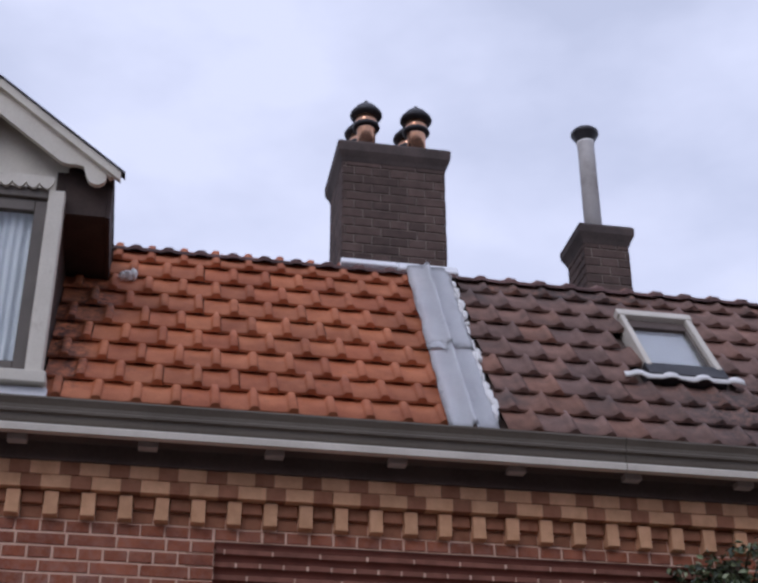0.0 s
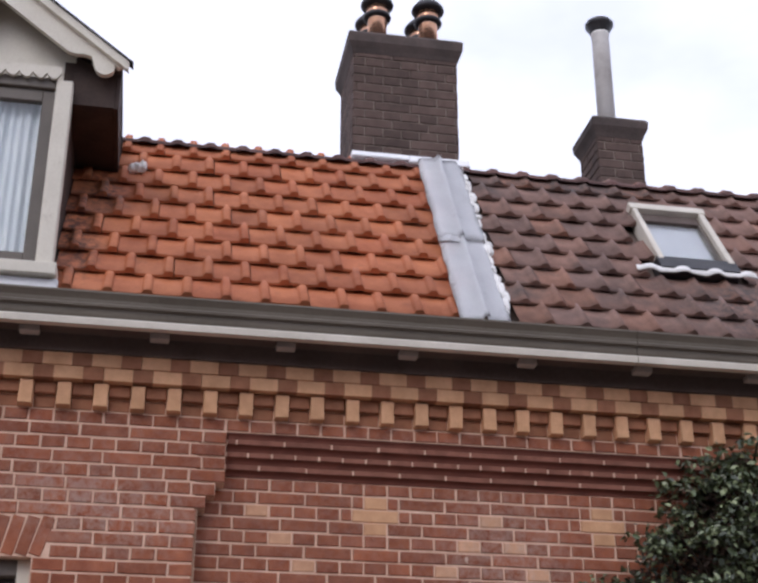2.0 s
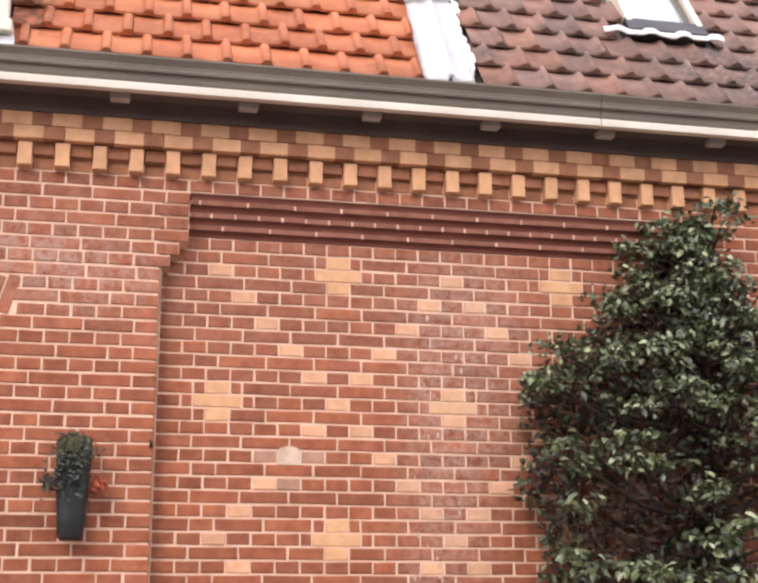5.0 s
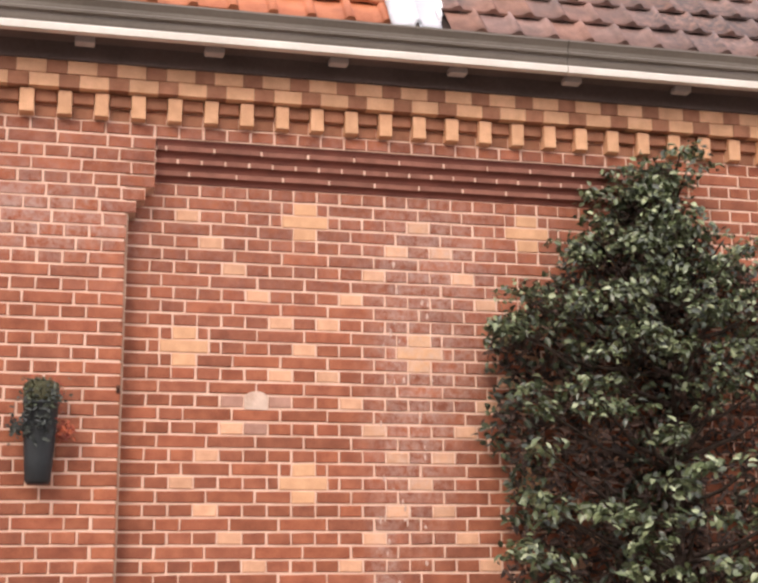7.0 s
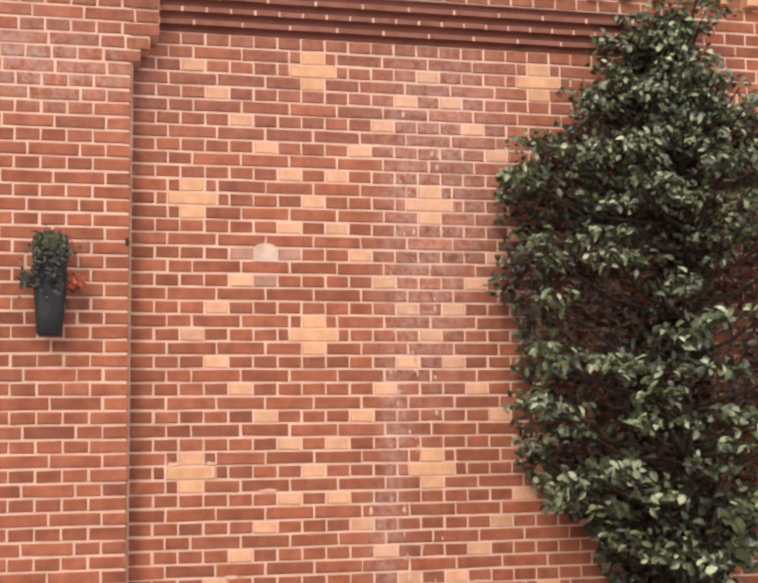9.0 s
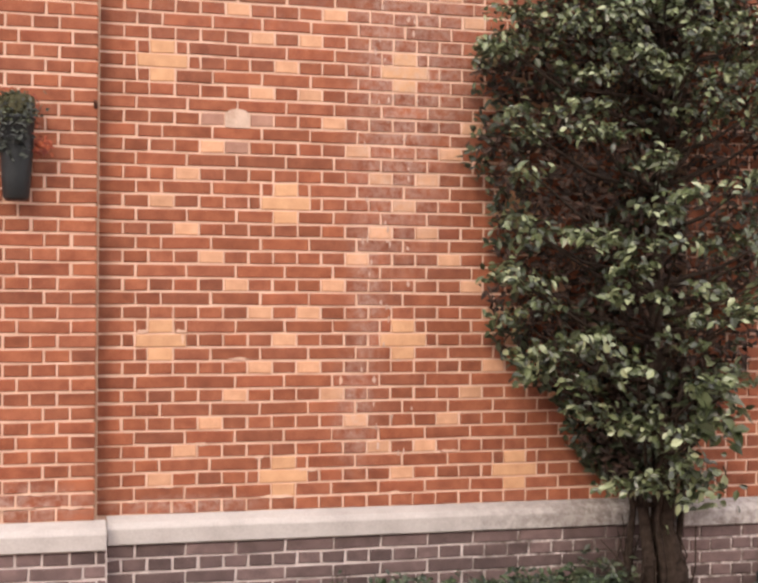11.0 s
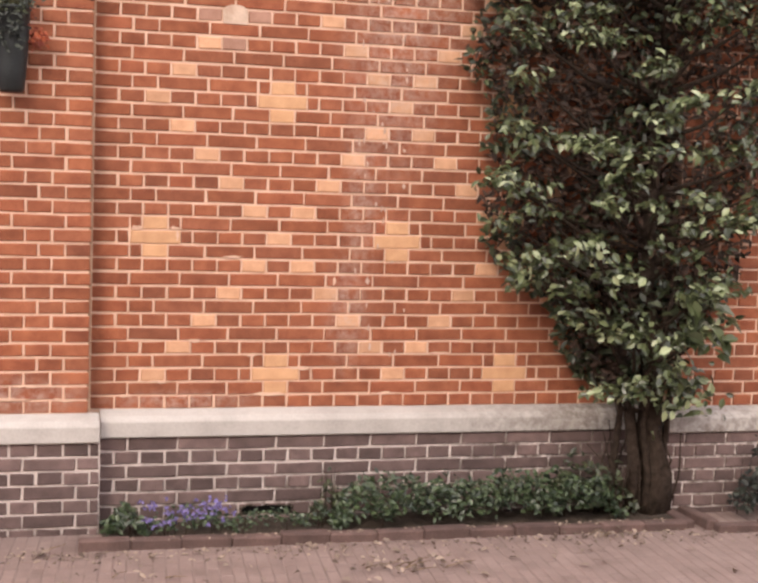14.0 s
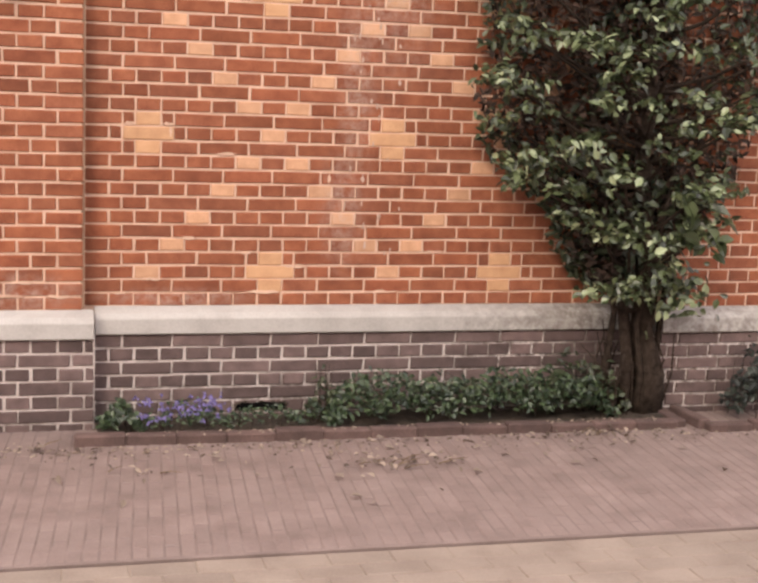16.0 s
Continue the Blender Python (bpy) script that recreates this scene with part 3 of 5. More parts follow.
def pier_bricks():
    left = Wall(house, lambda x, z: -0.69 < x < 0.15 and z < 2.6)
    right = Wall(house, lambda x, z: False)
    for k in range(49):
        edge = {42: 0.04, 43: 0.08}.get(k, 0.12 if 44 <= k <= 47 else 0.0)
        z0, z1 = BASE + k * V, BASE + (k + 1) * V
        if k < 48:
            lintel = 38 <= k < 41
            start = WIN_X if k < 38 else -0.62 - 0.018 * (k - 38) if lintel else -4.0
            if k < 41:
                for a, b, kind in course(k, -4.0, -1.66 if lintel else -1.9, RED):
                    left.lay(a, b, z0, z1, PIER_Y, kind)
            for a, b, kind in edge_course(k, edge, start, RED):
                left.lay(a, b, z0, z1, PIER_Y, kind)
            for a, b, kind in course(k, RECESS - edge, 5.5, RED):
                right.lay(a, b, z0, z1, PIER_Y, kind)
        else:
            for a, b, kind in course(k, -4.0, 5.5, RED):
                left.lay(a, b, z0, z1, PIER_Y, kind)
    # frieze: a dentil course of upright ochre bricks, then chequered courses that jut out over it
    for n in range(-20, 37):
        x = -0.625 + 0.1643 * n
        left.lay(x - 0.033, x + 0.033, BASE + 49 * V + 0.004, BASE + 51 * V - 0.004, PIER_Y - 0.050, OCHRE, joint=0.002, depth=0.06, tall=0.002)
        for k, y in ((49, PIER_Y + 0.002), (50, PIER_Y - 0.026)):
            left.lay(x + 0.033, x + 0.1313, BASE + k * V, BASE + (k + 1) * V, y, CHECK, joint=0.003, depth=0.04)
    for k, shift in ((51, 0.38), (52, 0.325)):
        jut = PIER_Y - 0.074 - 0.006 * (k - 51)
        for n in range(-19, 23):
            c = shift + 0.22 * n
            left.lay(c - 0.045, c + 0.045, BASE + k * V, BASE + (k + 1) * V, jut, CHECK, joint=0.0, depth=0.085, tall=0.001, worn=0.0)
            left.lay(c + 0.045, c + 0.175, BASE + k * V, BASE + (k + 1) * V, jut, OCHRE, joint=0.0, depth=0.085, tall=0.001, worn=0.0)
    left.finish()
    right.finish()
    # dark strip paints the eaves' shade over the top frieze courses
    block("eaves_shade_strip", SOFFIT, house, -4.0, 5.5, PIER_Y - 0.088, PIER_Y, BASE + 53 * V + 0.003, BASE + 55 * V, 0.004, "dark painted board under the eaves")


# ---- plinth ----
plinth = setting(new("plinth"), "dark purple brick plinth under a pale stone coping", "plinth")
for x0, x1, y0, y1 in ((0.0, RECESS, -0.053, 0.01), (-4.0, 0.0, PIER_Y - 0.053, PIER_Y + 0.01), (0.0, 0.045, PIER_Y - 0.053, -0.05),
                       (RECESS - 0.045, RECESS, PIER_Y - 0.053, -0.05), (RECESS, 5.5, PIER_Y - 0.053, PIER_Y + 0.01)):
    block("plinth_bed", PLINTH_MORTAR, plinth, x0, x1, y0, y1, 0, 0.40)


def coping(x0, x1, y, n=0):
    n = n or max(1, round((x1 - x0) / 2.4))
    for i in range(n):
        a, b = x0 + (x1 - x0) * i / n, x0 + (x1 - x0) * (i + 1) / n
        bm = extrude([(y + 0.012, 0.40), (y + 0.012, 0.515), (y - 0.055, 0.490), (y - 0.078, 0.468), (y - 0.078, 0.398), (y - 0.06, 0.394)], a + 0.002, b - 0.002)
        bmesh.ops.bevel(bm, geom=bm.edges[:], offset=0.004, segments=1, affect="EDGES")
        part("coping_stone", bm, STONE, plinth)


coping(0.046, RECESS - 0.046, 0.0, 1)
coping(-4.0, 0.044, PIER_Y)
coping(RECESS - 0.044, 5.5, PIER_Y)


def plinth_bricks():
    wall = Wall(plinth, lambda x, z: -0.7 < x < 3.2)
    for k in range(7):
        z1 = 0.396 - k * V
        z0 = max(z1 - V, -0.02)
        for a, b, kind in course(k, 0.046, RECESS - 0.046, PURPLE, header=k % 2 == 1):
            wall.lay(a, b, z0, z1, -0.06, kind, worn=0.0042)
        for a, b, kind in course(k + 1, -4.0, 0.045, PURPLE, header=k % 2 == 0) + course(k, RECESS - 0.045, 5.5, PURPLE, header=k % 2 == 1):
            wall.lay(a, b, z0, z1, PIER_Y - 0.06, kind, worn=0.0042)
    wall.finish()


# ---- roof ----
PITCH = radians(56)
EAVE_Y, EAVE_Z, RIDGE_S = -0.35, 3.981, 1.574
LEAN = Matrix.Translation((0, EAVE_Y, EAVE_Z)) @ Matrix.Rotation(PITCH, 4, "X")
TILE_W, TILE_S = 0.1785, 0.1795


def on_roof(x, s, lift=0.0):
    return LEAN @ Vector((x, s, lift))


def slope_box(bm, x0, x1, s0, s1, h0, h1, bevel=0.0):
    return box(bm, x0, x1, s0, s1, h0, h1, bevel, LEAN)


roof = setting(new("roof"), "steep tiled roof, half new orange and half weathered brown tiles", "roof")
bm = bmesh.new()
slope_box(bm, -4.0, 5.5, -0.12, RIDGE_S, -0.12, -0.03)
part("decking", bm, SLATE, roof)
RIDGE = on_roof(0, RIDGE_S)
part("upper_slope", extrude([(RIDGE.y, RIDGE.z - 0.03), (5.2, RIDGE.z + 1.2), (5.2, RIDGE.z + 1.05), (RIDGE.y, RIDGE.z - 0.2)], -4.0, 5.5), SLATE, roof)


def tile_mesh(material, prof, roll, lift, lip, close):
    """A pan with a roll along one edge and a thin lower lip; x across, y up the slope."""
    w = TILE_W
    verts, faces = [], []
    for y, rise, under in ((0.03, lift * 0.8, 1), (0.0, lift, 1), (0.003, lift, 0), (TILE_S + 0.03, -0.002, 0)):
        for x, h in prof:
            h *= roll
            verts.append((x * w, y, rise + ((1 - close) * h - lip if under and h > 0 else h - lip if under else h)))
    c = len(prof)
    for r in range(3):
        for i in range(c - 1):
            faces.append((r * c + i, r * c + i + 1, (r + 1) * c + i + 1, (r + 1) * c + i))
    me = bpy.data.meshes.new("tile")
    me.from_pydata(verts, [], faces)
    for p in me.polygons:
        p.use_smooth = abs(p.normal.y) < 0.7
    me.materials.append(material)
    return me


CRISP = [(-0.5, 0.1), (-0.45, 0.0), (-0.2, -0.10), (0.05, -0.10), (0.21, 0.0), (0.25, 0.35), (0.28, 0.85), (0.335, 1.0), (0.42, 1.0), (0.475, 0.82), (0.495, 0.35), (0.5, 0.1)]
SOFT = [(-0.5, 0.1), (-0.42, 0.0), (-0.2, -0.1), (0.02, -0.08), (0.14, 0.0), (0.20, 0.3), (0.25, 0.72), (0.31, 1.0), (0.37, 1.0), (0.42, 0.72), (0.46, 0.3), (0.5, 0.1)]


def tile_field(mesh, x_from, x_to, skip, phase):
    for row in range(-1, 8):
        shift = phase + (TILE_W / 2 if row % 2 else 0)
        n0, n1 = math.ceil((x_from - shift) / TILE_W), math.floor((x_to - shift) / TILE_W)
        for n in range(n0, n1 + 1):
            x, s = shift + n * TILE_W, FIRST_S + row * TILE_S
            if skip(x, s):
                continue
            ob = new("tile", mesh)
            ob.parent = roof
            ob.matrix_basis = LEAN @ Matrix.Translation((x + random.uniform(-0.003, 0.003), s + random.uniform(-0.004, 0.004), random.uniform(-0.002, 0.003))) @ Matrix.Rotation(random.uniform(-0.012, 0.012), 4, "Z")


FIRST_S = 0.143
SKY = dict(x0=2.325, x1=2.728, s0=0.575, s1=1.225)


def roof_tiles():
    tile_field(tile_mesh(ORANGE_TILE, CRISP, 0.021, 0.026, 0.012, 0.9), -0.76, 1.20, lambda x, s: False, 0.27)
    tile_field(tile_mesh(BROWN_TILE, SOFT, 0.021, 0.024, 0.011, 0.85), 1.38, 4.1, lambda x, s: SKY["x0"] - 0.02 < x < SKY["x1"] + 0.02 and SKY["s0"] - 0.12 < s < SKY["s1"] - 0.04, 1.444)


def ridge_tile(x, material):
    bm = bmesh.new()
    n, l = 8, TILE_W + 0.02
    rows = []
    for xx, r in ((0, 0.036), (0.025, 0.050), (0.055, 0.050), (0.075, 0.036), (l, 0.032)):
        rows.append([bm.verts.new((x + xx, RIDGE.y - 0.040 - r * math.cos(math.pi * k / n), RIDGE.z - 0.046 + r * math.sin(math.pi * k / n))) for k in range(n + 1)])
    for p, q in zip(rows, rows[1:]):
        for k in range(n):
            bm.faces.new((p[k], p[k + 1], q[k + 1], q[k]))
    return part("ridge_tile", bm, material, roof, smooth=True)


for n in range(30):
    x = -0.95 + n * TILE_W
    ridge_tile(x, RIDGE_TILE)


def lead_strip(name, x0, x1, s0, s1, lift, ridge=0.024):
    bm = bmesh.new()
    cols = [(x0, 0.004), (x0 + 0.03, 0.014), ((x0 + x1) / 2 - 0.026, 0.015), ((x0 + x1) / 2 - 0.012, 0.016 + ridge), ((x0 + x1) / 2 + 0.006, 0.016 + ridge), ((x0 + x1) / 2 + 0.012, 0.008), (x1 - 0.03, 0.012), (x1, 0.0)]
    rows, n = [], 14
    for k in range(n + 1):
        s = s0 + (s1 - s0) * k / n
        rows.append([bm.verts.new(on_roof(x + 0.012 * noise.noise((i * 3.1, s * 7, x0)), s + (0.012 * noise.noise((x * 14, 2.2, s0)) if k in (0, n) else 0), lift + h + 0.005 * noise.noise((x * 20, s * 16, 1)))) for i, (x, h) in enumerate(cols)])
    for p, q in zip(rows, rows[1:]):
        for i in range(len(cols) - 1):
            bm.faces.new((p[i], p[i + 1], q[i + 1], q[i]))
    bmesh.ops.solidify(bm, geom=bm.faces[:], thickness=0.004)
    return part(name, bm, LEAD, lead, smooth=True)


lead = thing("lead_flashing", "pale grey lead strip dividing the two roofs, in overlapping sheets", "flashing", on_roof(1.27, 0))
lead.location = (0, 0, 0)
lead_strip("lower_sheet", 1.14, 1.39, -0.115, 0.66, 0.050)
lead_strip("upper_sheet", 1.14, 1.39, 0.64, 1.56, 0.056)
lead_strip("left_fold", 1.135, 1.27, 0.60, 0.66, 0.064, 0.004)


def rough_lump(name, material, parent, places, seed):
    """A ragged run of mortar: lumps set along the roof."""
    bm = bmesh.new()
    for x, s, w, l, h in places:
        made = bmesh.ops.create_icosphere(bm, subdivisions=2, radius=1)["verts"]
        for v in made:
            d = 1 + 0.35 * noise.noise(v.co * 1.7 + Vector((x * 31 + seed, s * 17, 0)))
            v.co = on_roof(x + v.co.x * w * d, s + v.co.y * l * d, 0.042 + v.co.z * h * d)
    return part(name, bm, material, parent)


rnd = random.Random(4)
rough_lump("mortar_edge", WHITE_MORTAR, lead, [(1.39 + rnd.uniform(-0.012, 0.016), 0.03 + k * 0.036 + rnd.uniform(-0.02, 0.02), rnd.uniform(0.006, 0.026), rnd.uniform(0.015, 0.06), rnd.uniform(0.012, 0.024)) for k in range(42)], 1)
cheek_lump = rough_lump("mortar_lump", WHITE_MORTAR, None, [(-0.40, 1.17, 0.03, 0.025, 0.03), (-0.375, 1.185, 0.025, 0.03, 0.035), (-0.43, 1.16, 0.02, 0.02, 0.025)], 3)
tagged(cheek_lump, "lump of white mortar beside the dormer on the orange tiles", "mortar lump")

# ---- roof window ----
skylight = thing("roof_window", "weathered roof window with pale frame and dark lower rail", "roof window")
x0, x1, s0, s1 = SKY["x0"], SKY["x1"], SKY["s0"], SKY["s1"]
for name, a, b, c, d, h, m in (("top_rail", x0 - 0.02, x1 + 0.02, s1 - 0.06, s1, 0.074, WHITE), ("side_rail", x0 - 0.01, x0 + 0.02, s0 + 0.05, s1 - 0.06, 0.070, WHITE), ("side_rail", x1 - 0.025, x1 + 0.01, s0 + 0.05, s1 - 0.06, 0.070, WHITE), ("bottom_rail", x0 - 0.02, x1 + 0.02, s0 - 0.035, s0 + 0.075, 0.066, DARK_METAL), ("sash_top", x0 + 0.025, x1 - 0.025, s1 - 0.14, s1 - 0.06, 0.04, SOFFIT), ("sash_side", x0 + 0.025, x0 + 0.045, s0 + 0.05, s1 - 0.14, 0.042, WHITE), ("sash_side", x1 - 0.045, x1 - 0.025, s0 + 0.05, s1 - 0.14, 0.042, SASH), ("lining", x0, x1, s0, s1, -0.015, SASH)):
    part(name, slope_box(bmesh.new(), a, b, c, d, -0.025, h, 0.004), m, skylight)
pane = part("pane", slope_box(bmesh.new(), x0 + 0.05, x1 - 0.05, s0 + 0.045, s1 - 0.13, 0.022, 0.027), GLASS, skylight)
pane.visible_shadow = False
# grey sheet under the pane; its colour stands in for reflected sky
part("blind", slope_box(bmesh.new(), x0 + 0.04, x1 - 0.04, s0 + 0.04, s1 - 0.14, -0.012, -0.006), PANE_SHEEN, skylight)
bm = bmesh.new()
cols = []
for k in range(57):
    x = 2.17 + 0.66 * k / 56
    wave = 0.014 * max(0, math.sin(2 * math.pi * (x - 2.20) / TILE_W)) ** 0.7
    cols.append([bm.verts.new(on_roof(x, s, h + wave)) for s, h in ((0.511 + 0.014 * noise.noise((x * 12, 0, 0)), 0.050), (0.524, 0.055), (0.545, 0.060))])
for p, q in zip(cols, cols[1:]):
    for i in range(2):
        bm.faces.new((p[i], q[i], q[i + 1], p[i + 1]))
bmesh.ops.recalc_face_normals(bm, faces=bm.faces)
bmesh.ops.solidify(bm, geom=bm.faces[:], thickness=0.006)
bmesh.ops.recalc_face_normals(bm, faces=bm.faces)
part("apron", bm, WHITE_MORTAR, skylight, "white-painted lead apron", smooth=True)

# ---- gutter ----
gutter = thing("gutter", "taupe painted moulded timber box gutter with a white lower edge", "gutter")
for a, b in ((-4.0, 1.963), (1.967, 5.5)):
    part("fascia", extrude([(-0.495, 3.782), (-0.503, 3.80), (-0.508, 3.828), (-0.526, 3.832), (-0.528, 3.842), (-0.515, 3.850), (-0.518, 3.866), (-0.530, 3.884), (-0.536, 3.892), (-0.536, 3.900), (-0.515, 3.903), (-0.505, 3.85), (-0.40, 3.85), (-0.37, 3.96), (-0.34, 3.96), (-0.34, 3.79), (-0.48, 3.79)], a, b), TAUPE, gutter)
    part("drip_board", extrude([(-0.512, 3.750), (-0.514, 3.776), (-0.508, 3.785), (-0.47, 3.785), (-0.47, 3.750)], a, b), WHITE, gutter, "white drip board")
part("soffit", box(bmesh.new(), -4.0, 5.5, -0.47, -0.13, 3.778, 3.80), SOFFIT, gutter)
for n in range(-2, 7):
    x = 0.345 + 0.5635 * n
    block("bracket", BRACKET, gutter, x - 0.043, x + 0.043, -0.40, -0.345, 3.748, 3.778, 0.004)

# ---- chimneys ----
def brick_block(parent, kind, x0, x1, y0, y1, z0, z1):
    """Brick faces round a stack: front and left side."""
    n = int((z1 - z0) / V)
    verts, faces, mats = [], [], None
    for k in range(n):
        za = z0 + k * V
        run = course(k, x0, x1, kind)
        for a, b, _ in run:
            v, f = brick_verts(b - a - 0.007, V - 0.007, 0.02)
            s = len(verts)
            verts += [((a + b) / 2 + p[0], y0 + p[1], za + V / 2 + p[2]) for p in v]
            faces += [tuple(s + i for i in q) for q in f]
        for a, b, _ in course(k + 1, y0, y1, kind):
            for side, sx in ((x0, 1), (x1, -1)):
                v, f = brick_verts(b - a - 0.007, V - 0.007, 0.02)
                s = len(verts)
                verts += [(side + sx * p[1], (a + b) / 2 - sx * p[0], za + V / 2 + p[2]) for p in v]
                faces += [tuple(s + i for i in q) for q in f]
    me = bpy.data.meshes.new("brickwork")
    me.from_pydata(verts, [], faces)
    me.materials.append(kind["island"])
    ob = new("brickwork", me)
    ob.parent = parent
    tagged(ob, kind="stuff")


def stack(label, x0, x1, y0, y1, z0, z1, lip, cap_h):
    t = thing("chimney", label, "chimney", ((x0 + x1) / 2, (y0 + y1) / 2, z0))
    inv = Matrix.Translation((-(x0 + x1) / 2, -(y0 + y1) / 2, -z0))
    made = [block("core", SOOT_MORTAR, t, x0 + 0.006, x1 - 0.006, y0 + 0.006, y1 - 0.006, z0, z1)]
    brick_block(t, SOOT, x0, x1, y0, y1, z0, z1)
    # corbelled head: flares out, then a slab
    bm = bmesh.new()
    rings = []
    for e, z in ((0.002, z1 - 0.055), (lip * 0.35, z1 - 0.03), (lip, z1 + 0.012), (lip + 0.004, z1 + cap_h - 0.006), (lip - 0.008, z1 + cap_h + 0.012)):
        rings.append([bm.verts.new(p) for p in ((x0 - e, y0 - e, z), (x1 + e, y0 - e, z), (x1 + e, y1 + e, z), (x0 - e, y1 + e, z))])
    for p, q in zip(rings, rings[1:]):
        for i in range(4):
            bm.faces.new((p[i], p[(i + 1) % 4], q[(i + 1) % 4], q[i]))
    bm.faces.new(rings[0][::-1])
    bm.faces.new(rings[-1])
    part("cap", bm, CAP_STONE, t)
    for ob in t.children:
        ob.matrix_parent_inverse = inv
    return t


CAP_STONE = surface("sooty_cap_stone", (0.055, 0.042, 0.038), (0.115, 0.086, 0.076), 0.85, 6, 90, 0.5, 0.004)
CH_Y = 0.70
big = stack("large sooty brown brick chimney with four metal flue cowls", 0.805, 1.45, CH_Y, CH_Y + 0.50, 5.2, 6.20, 0.03, 0.075)
small = stack("small sooty brick chimney with a pale flue pipe", 2.315, 2.61, CH_Y, CH_Y + 0.32, 5.2, 5.775, 0.03, 0.065)


def cowl(x, y, z, tall):
    t = thing("flue_cowl", "copper flue with a dark conical rain cap on the chimney", "flue", (x, y, z), "flues on the large chimney")
    part("pipe", lathe([(0.060, 0), (0.060, tall - 0.10), (0.070, tall - 0.075), (0.072, tall - 0.02)], 22), COPPER, t, smooth=True)
    part("collar", lathe([(0.061, tall - 0.115), (0.084, tall - 0.108), (0.089, tall - 0.096), (0.084, tall - 0.084), (0.066, tall - 0.076)], 22), DARK_METAL, t, smooth=True)
    part("rain_cap", lathe([(0.06, tall - 0.03), (0.096, tall - 0.018), (0.105, tall - 0.004), (0.101, tall + 0.012), (0.066, tall + 0.058), (0.032, tall + 0.088), (0.014, tall + 0.096), (0.012, tall + 0.112), (0.004, tall + 0.116)], 22), DARK_METAL, t, "dark conical cap", smooth=True)
    return t


for x, y in ((0.978, CH_Y + 0.15), (1.305, CH_Y + 0.15), (0.975, CH_Y + 0.36), (1.30, CH_Y + 0.36)):
    cowl(x, y, 6.285, 0.33)
flue = thing("flue_pipe", "pale round flue pipe with a dark flared top", "flue", (2.445, CH_Y + 0.14, 5.84))
part("pipe", lathe([(0.056, 0), (0.056, 0.72), (0.060, 0.725), (0.060, 0.74)], 22), PIPE, flue, smooth=True)
part("flared_top", lathe([(0.058, 0.735), (0.064, 0.75), (0.084, 0.79), (0.092, 0.80), (0.092, 0.815), (0.080, 0.83), (0.05, 0.835)], 22), DARK_METAL, flue, smooth=True)
# lead round the stacks' feet
for name, a, b in (("flashing_step", 0.77, 1.10), ("flashing_step", 1.10, 1.24), ("flashing_step", 1.24, 1.45)):
    part(name, slope_box(bmesh.new(), a, b, RIDGE_S - 0.035 - 0.02 * (a > 1), RIDGE_S + 0.02, 0.02, 0.062, 0.006), LEAD, lead)
part("upstand", box(bmesh.new(), 0.79, 1.46, CH_Y - 0.02, CH_Y + 0.0, 5.2, 5.298, 0.004), LEAD, lead)

# ---- dormer ----
DX, DY = -1.092, -0.36
dormer = thing("dormer", "cream painted gabled dormer with scrolled bargeboards and dark sash window", "dormer")
for side in (-1, 1):
    cheek_x = DX + side * 0.372
    bm = bmesh.new()
    box(bm, min(cheek_x, cheek_x - side * 0.05), max(cheek_x, cheek_x - side * 0.05), DY + 0.05, 0.6, 3.9, 5.2)
    part("cheek", bm, BOARD, dormer, "dark weathered cheek boarding")
    bm = bmesh.new()
    a, b = DX + side * 0.300, DX + side * 0.378
    box(bm, min(a, b), max(a, b), DY - 0.04, DY + 0.05, 4.06, 5.04, 0.006)
    part("post", bm, CREAM, dormer)
    # roof slope with board, zinc edge and soffit
    for name, m, y0, y1, d0, d1, reach in (("roof_slope", SLATE, DY - 0.07, 0.75, 0.0, 0.03, 0.600), ("zinc_edge", DARK_METAL, DY - 0.115, DY - 0.055, 0.020, 0.030, 0.652), ("top_moulding", CREAM, DY - 0.105, DY - 0.074, -0.030, 0.019, 0.632), ("soffit_board", BOARD, DY - 0.02, 0.7, -0.02, -0.001, 0.595)):
        up = [(DX, 5.603), (DX + side * reach, 5.603 - reach * 0.767)]
        part(name, prism([(up[0][0], up[0][1] + d0), (up[1][0], up[1][1] + d0), (up[1][0], up[1][1] + d1), (up[0][0], up[0][1] + d1)], y0, y1), m, dormer)
    outline = [(0.0, 5.606), (0.612, 5.137), (0.58, 5.115)]
    outline += [(0.518 + 0.048 * math.cos(a), 5.118 + 0.048 * math.sin(a)) for a in [radians(q) for q in range(20, -190, -30)]]
    outline += [(0.452, 5.166), (0.415, 5.176), (0.38, 5.173), (0.34, 5.183), (0.0, 5.445)]
    part("bargeboard", prism([(DX + side * x, z) for x, z in outline], DY - 0.075, DY - 0.045), CREAM, dormer)
for side in (-1, 1):
    a, b = DX + side * 0.575, DX + side * 0.595
    part("eave_board", prism([(min(a, b), 4.95), (max(a, b), 4.95), (max(a, b), 5.14), (min(a, b), 5.14)], DY + 0.03, 0.40), BOARD, dormer)
    a, b = DX + side * 0.374, DX + side * 0.573
    part("eave_soffit", prism([(min(a, b), 4.955), (max(a, b), 4.955), (max(a, b), 4.97), (min(a, b), 4.97)], DY + 0.05, 0.40), BOARD, dormer)
    part("eave_end", prism([(a, 4.956), (b, 4.956), (b, 5.14), (a, 5.22)], DY + 0.032, DY + 0.049), BOARD, dormer)
